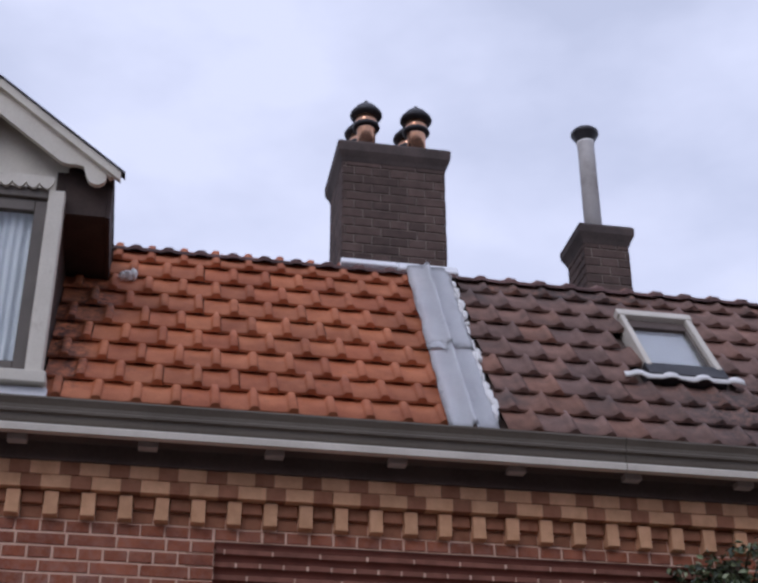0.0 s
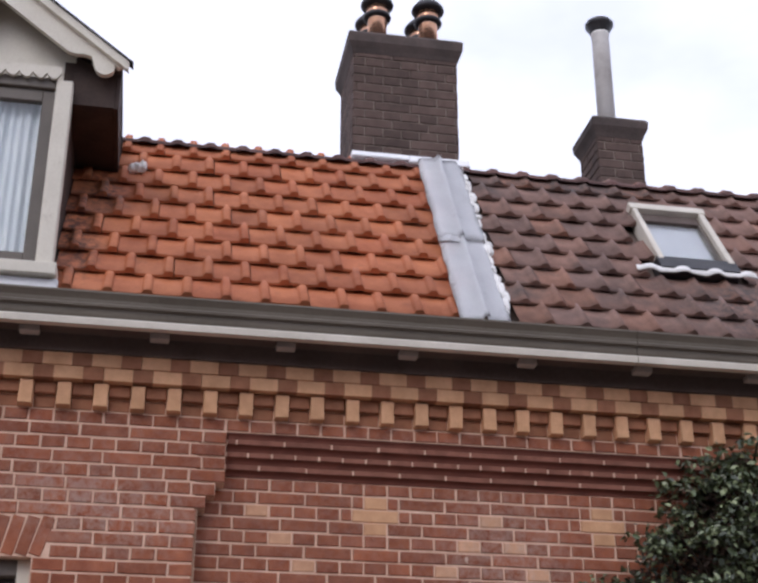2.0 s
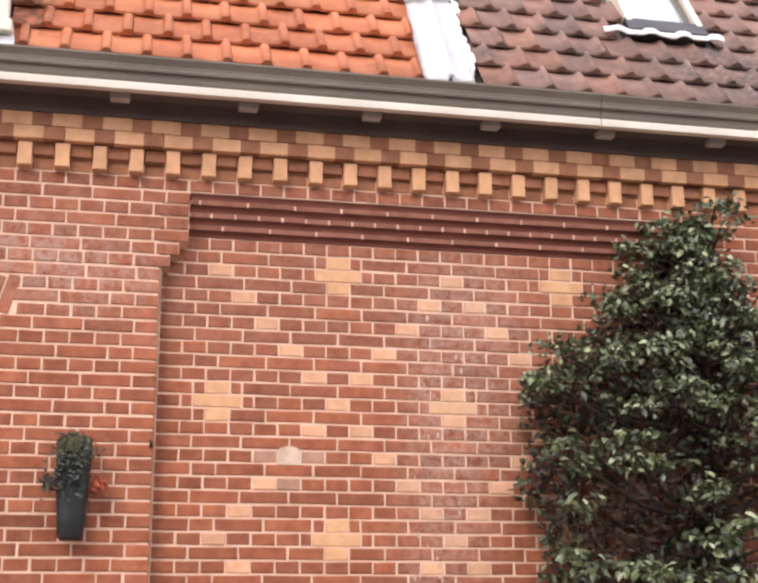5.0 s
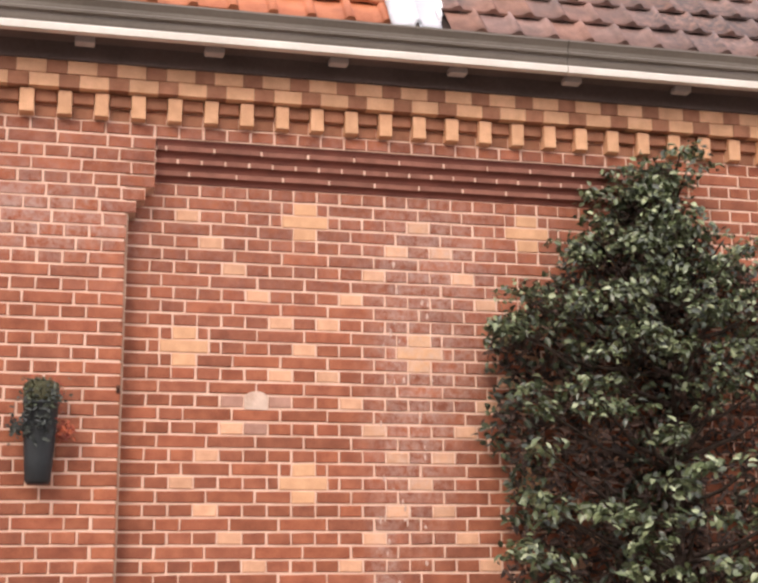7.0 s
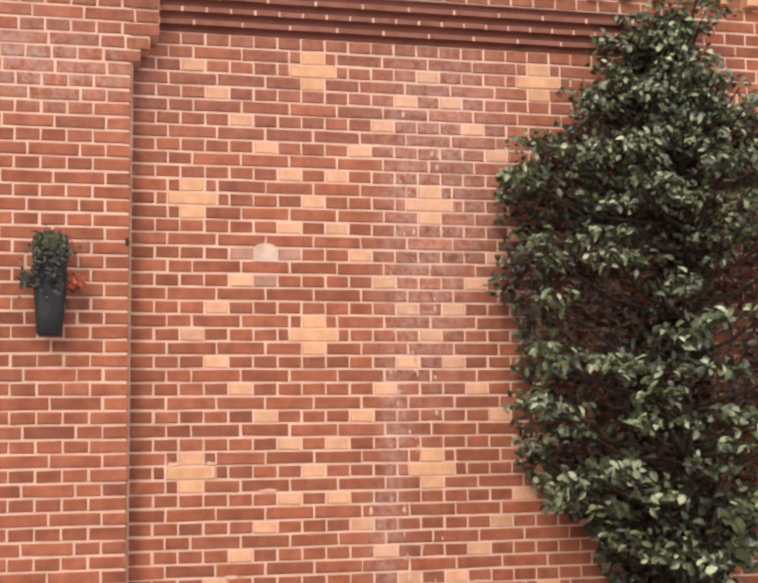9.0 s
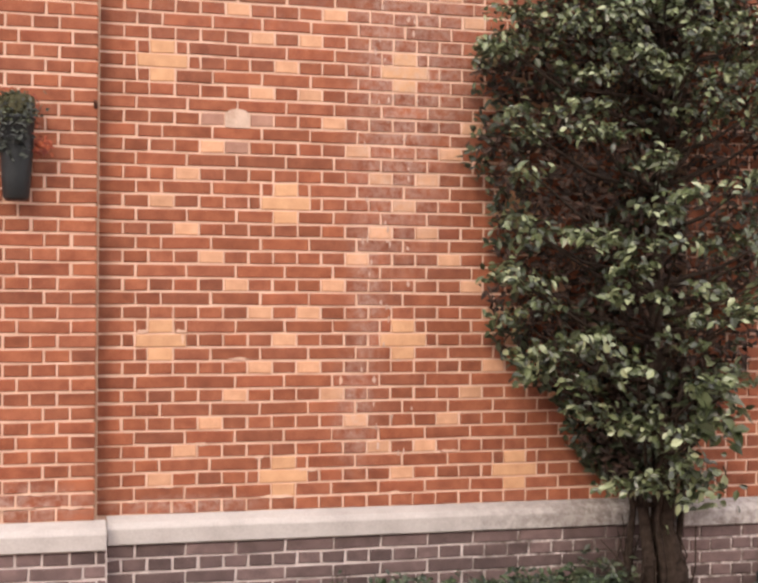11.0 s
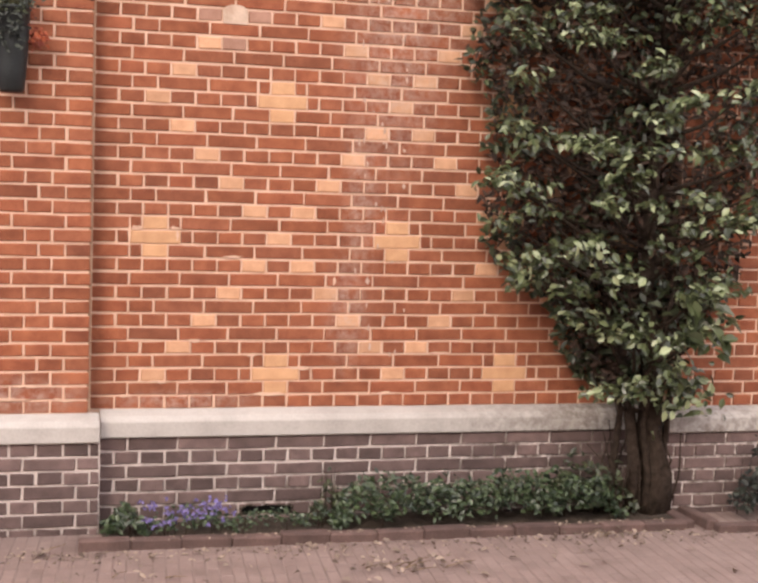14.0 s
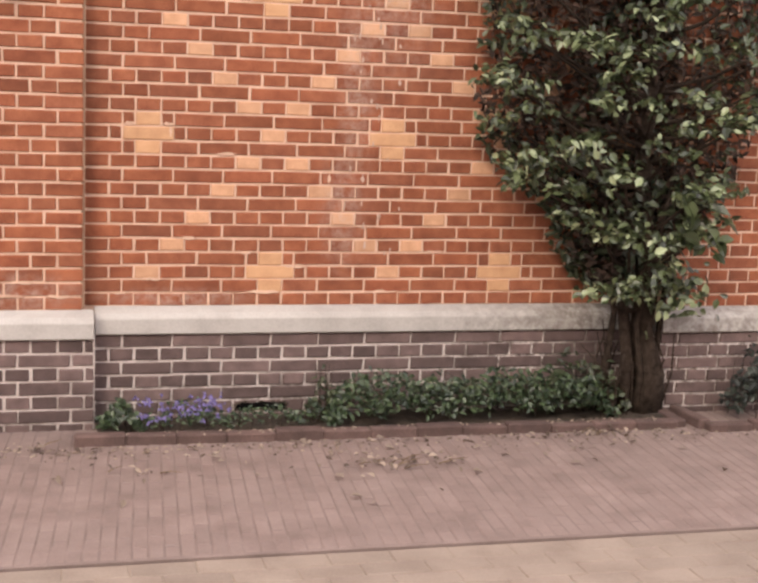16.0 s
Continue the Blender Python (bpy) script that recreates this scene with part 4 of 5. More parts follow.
part("gable_board", prism([(DX - 0.375, 5.03), (DX + 0.375, 5.03), (DX + 0.375, 5.29), (DX, 5.57), (DX - 0.375, 5.29)], DY + 0.06, DY + 0.09), CREAM, dormer)
outline = [(DX - 0.32, 5.105), (DX - 0.32, 5.06)]
for k in range(10):
    c = DX - 0.288 + 0.064 * k
    outline += [(c - 0.03, 5.055), (c - 0.012, 5.040), (c, 5.035), (c + 0.012, 5.040), (c + 0.03, 5.066)]
outline += [(DX + 0.32, 5.06), (DX + 0.32, 5.105)]
part("scalloped_trim", prism(outline, DY - 0.05, DY - 0.03), CREAM, dormer)
part("head_rail", box(bmesh.new(), DX - 0.3, DX + 0.3, DY - 0.02, DY + 0.04, 5.0, 5.058, 0.004), SASH, dormer)
part("sill", box(bmesh.new(), DX - 0.40, DX + 0.40, DY - 0.09, DY + 0.04, 4.0, 4.062, 0.006), CREAM, dormer)
part("apron", box(bmesh.new(), DX - 0.41, DX + 0.41, DY - 0.05, DY + 0.0, 3.88, 3.998, 0.004), LEAD, dormer)
sash = part("sash", box(bmesh.new(), DX - 0.3, DX - 0.24, DY, DY + 0.04, 4.062, 5.0, 0.004), SASH, dormer)
part("stile", box(bmesh.new(), DX + 0.24, DX + 0.3, DY, DY + 0.04, 4.062, 5.0, 0.004), SASH, sash)
part("top_rail", box(bmesh.new(), DX - 0.24, DX + 0.24, DY, DY + 0.04, 4.935, 5.0, 0.004), SASH, sash)
part("bottom_rail", box(bmesh.new(), DX - 0.24, DX + 0.24, DY, DY + 0.04, 4.062, 4.14, 0.004), SASH, sash)
pane = part("pane", box(bmesh.new(), DX - 0.242, DX + 0.242, DY + 0.018, DY + 0.022, 4.13, 4.94), GLASS, sash)
pane.visible_shadow = False
bm = bmesh.new()
cols = [[bm.verts.new((DX - 0.28 + 0.56 * k / 80, DY + 0.075 + 0.012 * math.sin(k * 1.1) + 0.006 * math.sin(k * 0.37), z)) for z in (4.07, 4.99)] for k in range(81)]
for p, q in zip(cols, cols[1:]):
    bm.faces.new((p[0], q[0], q[1], p[1]))
tagged(part("curtain", bm, CURTAIN, None, smooth=True), "white pleated net curtain hanging behind the dormer window", "curtain")

# the eaves overhang the wall by a hand's width: roof, gutter, dormer and stacks set back and scaled together
BACK = Vector((-0.215, -5.88, 1.535))
SET_BACK = Matrix.Translation(BACK) @ Matrix.Scale(1.023, 4) @ Matrix.Translation(-BACK)
for ob in [q for q in bpy.data.objects if q.parent is None and q.name.split(".")[0] in ("roof", "lead_flashing", "mortar_lump", "roof_window", "gutter", "chimney", "flue_cowl", "flue_pipe", "dormer", "curtain")]:
    ob.matrix_basis = SET_BACK @ ob.matrix_basis

# ---- ground floor window ----
window = setting(new("window_1"), "cream framed window under a brick arch at the pier", "window")
part("window_frame", box(bmesh.new(), WIN_X - 0.06, WIN_X - 0.001, -0.03, 0.05, 1.2, WIN_TOP - 0.001, 0.004), CREAM, window)
part("window_frame", box(bmesh.new(), -1.9, WIN_X - 0.06, -0.03, 0.05, WIN_TOP - 0.07, WIN_TOP - 0.001, 0.004), SASH, window)
pane = part("pane", box(bmesh.new(), -1.9, WIN_X - 0.06, 0.02, 0.026, 1.2, WIN_TOP - 0.07), GLASS, window)
pane.visible_shadow = False
# near-black sheet behind the pane stands in for an unlit room
block("room_back", UNLIT_ROOM, window, -1.95, WIN_X, 0.31, 0.33, 1.2, WIN_TOP)


def arch_bricks():
    """Upright rubbed bricks of the flat arch, leaning towards its middle."""
    wall = Wall(house, lambda x, z: False)
    for n in range(16):
        x = -0.655 - 0.061 * n
        me = brick_mesh(0.052, 3 * V - 0.009, RED["object"])
        ob = new("brick", me)
        ob.parent, ob.location, ob.rotation_euler = house, (x, PIER_Y, WIN_TOP + 1.5 * V), (0, radians(16 - 1.6 * n), 0)


# ---- back of the house ----
closing = setting(block("wall_back", RED["island"], None, -4.0, 5.5, 5.2, 5.4, 0, 6.4), "plain red brick back wall of the house", "wall")
for n, x in enumerate((-4.2, 5.5)):
    setting(part("wall_side_%d" % (n + 1), prism([(0, 0), (1, 0), (1, 1), (0, 1)], 0, 1), RED["island"]), "plain red brick side wall of the house", "wall").matrix_basis = Matrix.Translation((x, 0.0, 0)) @ Matrix.Diagonal((0.2, 5.4, 3.7, 1))


# ---- planting bed ----
bed = setting(new("planting_bed"), "narrow soil bed along the plinth inside a low worn brick edging", "planting bed")
bm = bmesh.new()
grid = [[bm.verts.new((0.05 + 2.62 * i / 40, -0.40 + 0.36 * j / 8, 0.02 + 0.02 * noise.noise((i * 0.6, j * 0.6, 0)))) for j in range(9)] for i in range(41)]
for p, q in zip(grid, grid[1:]):
    for j in range(8):
        bm.faces.new((p[j], q[j], q[j + 1], p[j + 1]))
part("soil", bm, SOIL, bed)
EDGE = surface("edging_brick", (0.075, 0.048, 0.042), (0.16, 0.10, 0.086), 0.9, 8, 120, 0.6, 0.003, vary="object", spread=0.2)


def edging(x0, y0, x1, y1, n):
    for k in range(n):
        a, b = k / n, (k + 1) / n
        c = ((x0 + (x1 - x0) * (a + b) / 2), (y0 + (y1 - y0) * (a + b) / 2), -0.002 + random.uniform(-0.007, 0.007))
        l = math.hypot(x1 - x0, y1 - y0) / n - 0.001
        bm = box(bmesh.new(), -l / 2, l / 2, -0.03, 0.03, -0.04, 0.042, 0.006)
        ob = part("edging_brick", bm, EDGE, bed)
        ob.location, ob.rotation_euler = c, (random.uniform(-0.05, 0.05), random.uniform(-0.015, 0.015), math.atan2(y1 - y0, x1 - x0) + random.uniform(-0.01, 0.01))


edging(-0.05, -0.40, 2.68, -0.42, 13)
edging(2.70, -0.43, 2.71, -0.20, 1)
edging(2.80, -0.50, 3.9, -0.50, 5)
edging(2.80, -0.47, 2.80, -0.18, 1)


# ---- leaves ----
def leaf_mesh(name, spots, material, parent, seed, wide=0.62, label="", kind="stuff", out=(0, -1, 0.35)):
    """Many small folded leaves: spots are (place, length, outward). Each leaf is its own island of six faces."""
    r = random.Random(seed)
    verts, faces = [], []
    for place, size, way in spots:
        n = (Vector(way) * 0.9 + Vector((r.gauss(0, 0.55), r.gauss(0, 0.55), r.gauss(0.25, 0.5)))).normalized()
        t = n.cross(Vector((r.gauss(0, 1), r.gauss(0, 1), r.gauss(-0.6, 1)))).normalized()
        b = n.cross(t)
        p, w = Vector(place), size * wide * r.uniform(0.8, 1.15)
        fold, droop = r.uniform(0.08, 0.3) * w, r.uniform(0.05, 0.28) * size
        s = len(verts)
        for u, half in ((0.0, 0.0), (0.28, 0.42), (0.62, 0.40), (1.0, 0.0)):
            mid = p + t * (u - 0.3) * size - n * droop * u * u
            if half:
                verts += [mid - b * half * w + n * fold, mid, mid + b * half * w + n * fold]
            else:
                verts.append(mid)
        faces += [(s, s + 1, s + 2), (s, s + 2, s + 3), (s + 1, s + 4, s + 5, s + 2), (s + 2, s + 5, s + 6, s + 3), (s + 4, s + 7, s + 5), (s + 5, s + 7, s + 6)]
    me = bpy.data.meshes.new(name)
    me.from_pydata([tuple(v) for v in verts], [], faces)
    me.materials.append(material)
    ob = new(name, me)
    if parent:
        ob.parent = parent
    return tagged(ob, label, kind=kind)


# ---- climbing tree ----
LEFT = [(0.55, 2.40), (0.66, 2.16), (0.80, 2.05), (0.95, 2.03), (1.15, 1.76), (1.30, 1.65), (1.50, 1.58), (1.75, 1.65), (1.95, 1.62), (2.15, 1.50), (2.35, 1.62), (2.52, 1.50), (2.70, 1.68), (2.85, 1.84), (3.00, 1.95), (3.12, 2.12), (3.25, 2.26), (3.40, 2.42), (3.56, 2.47)]
RIGHT = [(0.55, 2.62), (0.75, 2.78), (0.95, 3.0), (1.20, 3.16), (1.60, 3.3), (2.0, 3.38), (2.6, 3.38), (2.9, 3.25), (3.02, 2.95), (3.15, 2.80), (3.3, 2.74), (3.56, 2.70)]


def edge_at(table, z):
    return float(np.interp(z, [a for a, _ in table], [b for _, b in table]))


tree = thing("wall_shrub", "dense dark glossy-leaved shrub trained against the brick wall", "shrub", (2.56, -0.2, 0))


# where the sprays of the lower and the upper limbs end, x and z
LOW_TIPS = [(1.74, 1.57), (1.80, 1.55), (2.11, 1.72), (2.16, 1.73), (2.46, 1.93), (2.37, 1.86), (2.85, 2.02), (2.47, 1.71), (2.28, 1.6), (1.77, 1.4), (1.91, 1.44), (2.19, 1.47), (2.42, 1.47), (2.66, 1.51), (2.64, 1.38), (2.91, 1.42), (1.91, 1.27), (2.09, 1.31), (1.87, 1.14), (1.93, 1.17), (2.05, 1.1), (2.24, 1.16), (2.14, 0.98), (2.45, 1.29), (2.64, 1.09), (2.74, 0.96), (2.84, 1.09), (2.24, 0.9), (2.34, 0.9), (2.45, 0.88), (2.64, 0.89), (2.31, 0.64), (2.38, 0.66), (2.45, 0.68), (2.57, 0.76), (2.74, 0.65), (2.93, 1.69), (2.80, 1.42), (3.0, 1.48), (3.02, 1.58)]
HIGH_TIPS = [(1.7, 2.58), (1.92, 2.7), (2.2, 2.72), (2.24, 2.54), (2.55, 2.61), (2.08, 2.44), (2.41, 2.48), (2.65, 2.43), (1.77, 2.23), (2.02, 2.2), (2.22, 2.19), (2.39, 2.09), (2.65, 2.33), (2.92, 2.36), (1.8, 2.02), (1.77, 1.81), (1.86, 1.74), (2.57, 3.44), (2.46, 3.36), (2.26, 3.25), (2.43, 3.22), (2.5, 3.12), (2.13, 3.03), (2.07, 2.92), (2.29, 2.95), (2.59, 3.04), (1.76, 2.74), (2.41, 2.84), (2.66, 2.87), (2.86, 2.98), (2.65, 2.69), (1.67, 2.56), (2.86, 2.6), (2.04, 2.66), (2.60, 3.34), (2.36, 3.06), (2.72, 3.0), (3.0, 2.75), (3.05, 2.3), (3.08, 1.8)]


def shrub():
    r = random.Random(11)
    base = Vector((2.56, -0.2, 0))
    part("trunk", tube([(0.06, 0, -0.02), (0.075, -0.01, 0.2), (0.03, 0.01, 0.42), (0.05, 0.01, 0.7), (-0.02, 0.02, 1.1), (0.0, 0.03, 1.8), (0.02, 0.05, 2.5), (0.03, 0.05, 3.2)], [0.072, 0.062, 0.06, 0.05, 0.04, 0.034, 0.022, 0.01], 14, 0.8), BARK, tree, smooth=True)
    for feet, radii in (([(-0.05, 0.0, -0.02), (-0.055, -0.02, 0.3), (-0.10, 0.02, 0.7), (-0.25, 0.03, 1.2), (-0.35, 0.03, 1.9)], [0.034, 0.028, 0.024, 0.018, 0.01]),
                        ([(0.0, -0.03, -0.02), (0.015, -0.04, 0.2), (-0.02, -0.03, 0.45), (0.05, -0.04, 0.8), (0.12, -0.04, 1.2)], [0.02, 0.017, 0.016, 0.013, 0.008]),
                        ([(-0.13, 0.04, -0.02), (-0.14, 0.02, 0.25), (-0.11, 0.03, 0.5), (-0.2, 0.04, 0.9), (-0.45, 0.05, 1.5)], [0.02, 0.018, 0.016, 0.013, 0.007]),
                        ([(0.14, 0.05, -0.02), (0.13, 0.04, 0.3), (0.15, 0.04, 0.6), (0.25, 0.05, 1.1), (0.36, 0.06, 1.8)], [0.018, 0.016, 0.014, 0.012, 0.007])):
        part("stem", tube(feet, radii, 8, 0.3), BARK, tree, smooth=True)
    sprays = []
    for x, z in LOW_TIPS + HIGH_TIPS:
        edge = min(x - edge_at(LEFT, z), edge_at(RIGHT, z) - x)
        x -= 0.03 if 1.3 < z < 1.7 else 0.0
        y = -0.21 - 0.34 * min(1.0, max(0.0, edge / 0.4)) - r.uniform(0.0, 0.08)
        sprays.append((x, y, z, 1.0))
        for _ in range(1 if z < 2.2 else 3):
            away = r.gauss(0, 0.07)
            sprays.append((x + (abs(away) if x < 1.95 else away), y + r.uniform(0.02, 0.14), max(0.63, z + r.gauss(0, 0.05)), 0.75))
        root = Vector((np.interp(z, [0, 3.3], [0.0, 0.03]), 0.03, max(0.5, z - r.uniform(0.15, 0.35))))
        tip = Vector((x, y, z)) - base
        part("branch", tube([root, (root + tip) / 2 + Vector((0, 0.05, -0.05)), tip], [0.013, 0.009, 0.003], 6), BARK, tree)
    spots = []
    for x, y, z, full in sprays:
        wide, lean = r.uniform(0.085, 0.125) * (0.6 + 0.4 * full), r.uniform(-0.3, 0.3)
        small = 1.0 if z < 2.2 else 0.78
        for _ in range(int(r.randint(26, 38) * full / small)):
            d = Vector((r.gauss(0, 1.2), r.gauss(0, 0.8), r.gauss(0, 0.6))).normalized() * wide * r.uniform(0.15, 1.1) ** 0.6
            d.z = d.z * 0.6 + d.x * lean
            p = Vector((x, min(y + d.y, -0.03), z + d.z))
            p.x += d.x
            spots.append((p - base, r.uniform(0.036, 0.060) * small, (d.normalized() * 0.7 + Vector((0, -0.5, 0.85))).normalized()))
    # larger leaves low on the street side
    for _ in range(38):
        spots.append((Vector((r.uniform(0.0, 0.2), -0.3 - r.uniform(0.0, 0.12), r.uniform(0.80, 1.12))), r.uniform(0.075, 0.125), (0.1, -0.8, 0.6)))
    # hanging leaves beside the trunk
    for _ in range(120):
        x = r.gauss(0.12, 0.08)
        spots.append((Vector((x, -0.05 - r.uniform(0.0, 0.16), r.gauss(0.64, 0.07) - 0.25 * max(0.0, x - 0.05))), r.uniform(0.04, 0.065), (0.1, -0.9, 0.4)))
    leaf_mesh("crown", spots, LEAF, tree, 5)
    # leaves behind the sprays, their shade painted in as a darker green
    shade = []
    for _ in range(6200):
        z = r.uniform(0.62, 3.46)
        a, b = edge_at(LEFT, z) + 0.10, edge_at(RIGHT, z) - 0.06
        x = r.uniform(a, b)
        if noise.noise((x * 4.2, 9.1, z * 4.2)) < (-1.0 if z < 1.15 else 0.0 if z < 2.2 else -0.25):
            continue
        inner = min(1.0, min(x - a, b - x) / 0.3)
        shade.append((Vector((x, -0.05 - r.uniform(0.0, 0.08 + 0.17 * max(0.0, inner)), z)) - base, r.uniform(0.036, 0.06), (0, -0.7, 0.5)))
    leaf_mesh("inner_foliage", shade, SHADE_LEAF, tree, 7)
    # added dark filler, standing in for shaded wall behind the gaps
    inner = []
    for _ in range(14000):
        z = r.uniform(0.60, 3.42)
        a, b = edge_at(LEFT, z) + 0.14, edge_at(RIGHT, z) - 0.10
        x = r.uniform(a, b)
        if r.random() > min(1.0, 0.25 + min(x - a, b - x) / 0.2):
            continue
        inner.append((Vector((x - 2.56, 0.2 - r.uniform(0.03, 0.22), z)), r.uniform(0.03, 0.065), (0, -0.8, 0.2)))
    leaf_mesh("undergrowth", inner, GAP_SHADE, tree, 6, 0.45)
    for n in range(13):
        x, lean = r.uniform(-0.24, 0.17), r.uniform(-0.06, 0.06)
        part("twig", tube([(x, r.uniform(-0.1, 0.1), 0.0), (x + lean, r.uniform(-0.1, 0.1), r.uniform(0.2, 0.3)), (x + 2.6 * lean, 0.05, r.uniform(0.34, 0.5))], [0.007, 0.005, 0.002], 6, 0.3), BARK, tree)


shrub()


# ---- plants in the bed ----
def low_plant(name, label, category, x0, x1, y0, y1, tall, count, size, material, seed, petals=None, petal_count=0):
    t = thing(name, label, category, ((x0 + x1) / 2, (y0 + y1) / 2, 0.02))
    r = random.Random(seed)
    base = Vector(t.location)
    spots = []
    for _ in range(count):
        x, y = r.uniform(x0, x1), r.uniform(y0, y1)
        edge = min(1.0, (x - x0) / 0.12, (x1 - x) / 0.12) ** 0.5
        top = tall * edge * (0.65 + 0.5 * noise.noise((x * 9, y * 9, seed)) + 0.2)
        z = 0.02 + top * r.uniform(0.15, 1.0) ** 0.6
        spots.append((Vector((x, y, z)) - base, size * r.uniform(0.7, 1.3), (0, -0.6, 0.8)))
    leaf_mesh("foliage", spots, material, t, seed)
    for n in range(7):
        x, y = r.uniform(x0 + 0.03, x1 - 0.03), r.uniform(y0, y1)
        part("stem", tube([Vector((x, y, 0.0)) - base, Vector((x + r.uniform(-0.02, 0.02), y - 0.01, tall * 0.8)) - base], [0.003, 0.001], 5), BARK, t)
    if petals:
        spots = []
        for _ in range(petal_count):
            c = Vector((r.uniform(x0, x1), r.uniform(y0 - 0.02, y1), 0.03 + tall * r.uniform(0.35, 1.1)))
            for _ in range(5):
                spots.append((c + Vector((r.gauss(0, 0.006), r.gauss(0, 0.006), r.gauss(0, 0.006))) - base, 0.016, (0, -0.7, 0.5)))
        leaf_mesh("blossom", spots, petals, t, seed + 1, 0.8)
    return t


low_plant("ground_cover", "dense green ground cover plants in the soil bed", "plant", 1.05, 2.42, -0.38, -0.12, 0.22, 2600, 0.029, COVER_LEAF, 21)
low_plant("small_shrub", "small variegated green plant at the bed's end", "plant", 0.06, 0.23, -0.36, -0.16, 0.17, 190, 0.035, COVER_LEAF, 22)
low_plant("purple_flowers", "low plant with small purple flowers", "flower", 0.22, 0.62, -0.35, -0.16, 0.11, 260, 0.022, COVER_LEAF, 23, PURPLE_PETAL, 60)
low_plant("weeds", "thin green weeds beside the vent", "plant", 0.90, 1.08, -0.35, -0.14, 0.13, 90, 0.026, COVER_LEAF, 24)
low_plant("tall_weed", "single tall thin weed against the plinth", "plant", 0.98, 1.12, -0.22, -0.12, 0.33, 90, 0.03, SHADE_LEAF, 25)
low_plant("low_weeds", "short sparse weeds round the vent in the soil bed", "plant", 0.60, 0.95, -0.36, -0.14, 0.10, 170, 0.022, COVER_LEAF, 28)
low_plant("bed_plant", "dark plant in the neighbouring bed", "plant", 3.02, 3.4, -0.42, -0.2, 0.34, 420, 0.04, DARK_LEAF, 26)

low_plant("tall_grass", "tuft of tall thin weeds at the foot of the shrub", "plant", 2.1, 2.5, -0.3, -0.12, 0.30, 220, 0.038, SHADE_LEAF, 27)

HOLE_BLACK = surface("painted_hole_black", (0.004, 0.004, 0.004), (0.01, 0.009, 0.008), 0.95, 8, 90, 0.0, spec=0.0)
vent = thing("air_vent", "dark broken slot of an air vent low in the plinth", "vent", (0.79, -0.066, 0.062))
r = random.Random(19)
ring = [(0.112 * math.copysign(abs(math.cos(q)) ** 0.45, math.cos(q)) * r.uniform(0.9, 1.06), 0.018 * math.copysign(abs(math.sin(q)) ** 0.6, math.sin(q)) * r.uniform(0.55, 1.25)) for q in (2 * math.pi * k / 28 for k in range(28))]
# flat black plate: the hole's dark inside is painted, nothing is cut
part("slot", prism(ring, -0.003, 0.004), HOLE_BLACK, vent)
bm = bmesh.new()
for k in range(26):
    x, z = ring[k]
    made = bmesh.ops.create_icosphere(bm, subdivisions=1, radius=r.uniform(0.004, 0.009))["verts"]
    for v in made:
        v.co = Vector((x * 1.03 + v.co.x * 1.6, v.co.y * 0.6, z * 1.15 + v.co.z))
part("crumbling_edge", bm, SOIL, vent, "dark crumbling mortar round the slot")

MOSS = surface("dry_moss", (0.045, 0.045, 0.022), (0.11, 0.10, 0.05), 0.95, 20, 150, 1.0, 0.008)

# ---- wall planter ----
planter = thing("wall_planter", "dark hanging wall planter with green foliage and red flowers", "planter", (-0.335, PIER_Y, 1.86))
bm = lathe([(0.044, 0.0), (0.053, 0.012), (0.060, 0.10), (0.068, 0.22), (0.072, 0.33), (0.076, 0.332), (0.076, 0.345), (0.068, 0.345), (0.06, 0.32)], 20, (0, -0.08, 0))
part("pot", bm, POT, planter, smooth=True)
part("moss_lining", lathe([(0.066, 0.34), (0.074, 0.36), (0.075, 0.40), (0.070, 0.425), (0.05, 0.435), (0.01, 0.437)], 20, (0, -0.08, 0)), MOSS, planter, "mossy olive top of the pot", smooth=True)
part("wall_plate", box(bmesh.new(), -0.03, 0.03, -0.012, -0.001, 0.05, 0.30, 0.003), POT, planter)
r = random.Random(8)
trailing = [(Vector((r.gauss(-0.015, 0.036), -0.152 + r.gauss(0, 0.012), r.gauss(0.255, 0.04))), r.uniform(0.016, 0.028), (0, -0.9, 0.3)) for _ in range(130)]
trailing += [(Vector((-0.05 - 0.075 * r.random() ** 1.3, -0.11 + r.gauss(0, 0.02), r.gauss(0.235, 0.026))), 0.024, (0, -0.9, 0.2)) for _ in range(80)]
trailing += [(Vector((r.gauss(0, 0.045), -0.15 + 3.0 * q * q + r.gauss(0, 0.006), 0.34 + 0.05 * r.random())), r.uniform(0.018, 0.03), (0, -0.9, 0.3)) for q in [r.gauss(0, 0.05) for _ in range(90)]]
leaf_mesh("foliage", trailing, DARK_LEAF, planter, 31)
leaf_mesh("top_growth", [(Vector((r.gauss(0, 0.036), -0.155 + abs(r.gauss(0, 0.02)), r.uniform(0.31, 0.44))), r.uniform(0.016, 0.026), (0, -0.8, 0.5)) for _ in range(190)], SHADE_LEAF, planter, 33, label="short green growth on the pot's top")
flowers = [(Vector((0.07 + 0.07 * r.random(), -0.10 + r.gauss(0, 0.015), 0.215 + r.gauss(0, 0.022))), 0.024, (0.3, -0.8, 0.3)) for _ in range(70)]
flowers += [(Vector((0.068 + 0.02 * r.random(), -0.11 + r.gauss(0, 0.01), r.uniform(0.24, 0.42))), 0.014, (0.3, -0.8, 0.3)) for _ in range(28)]
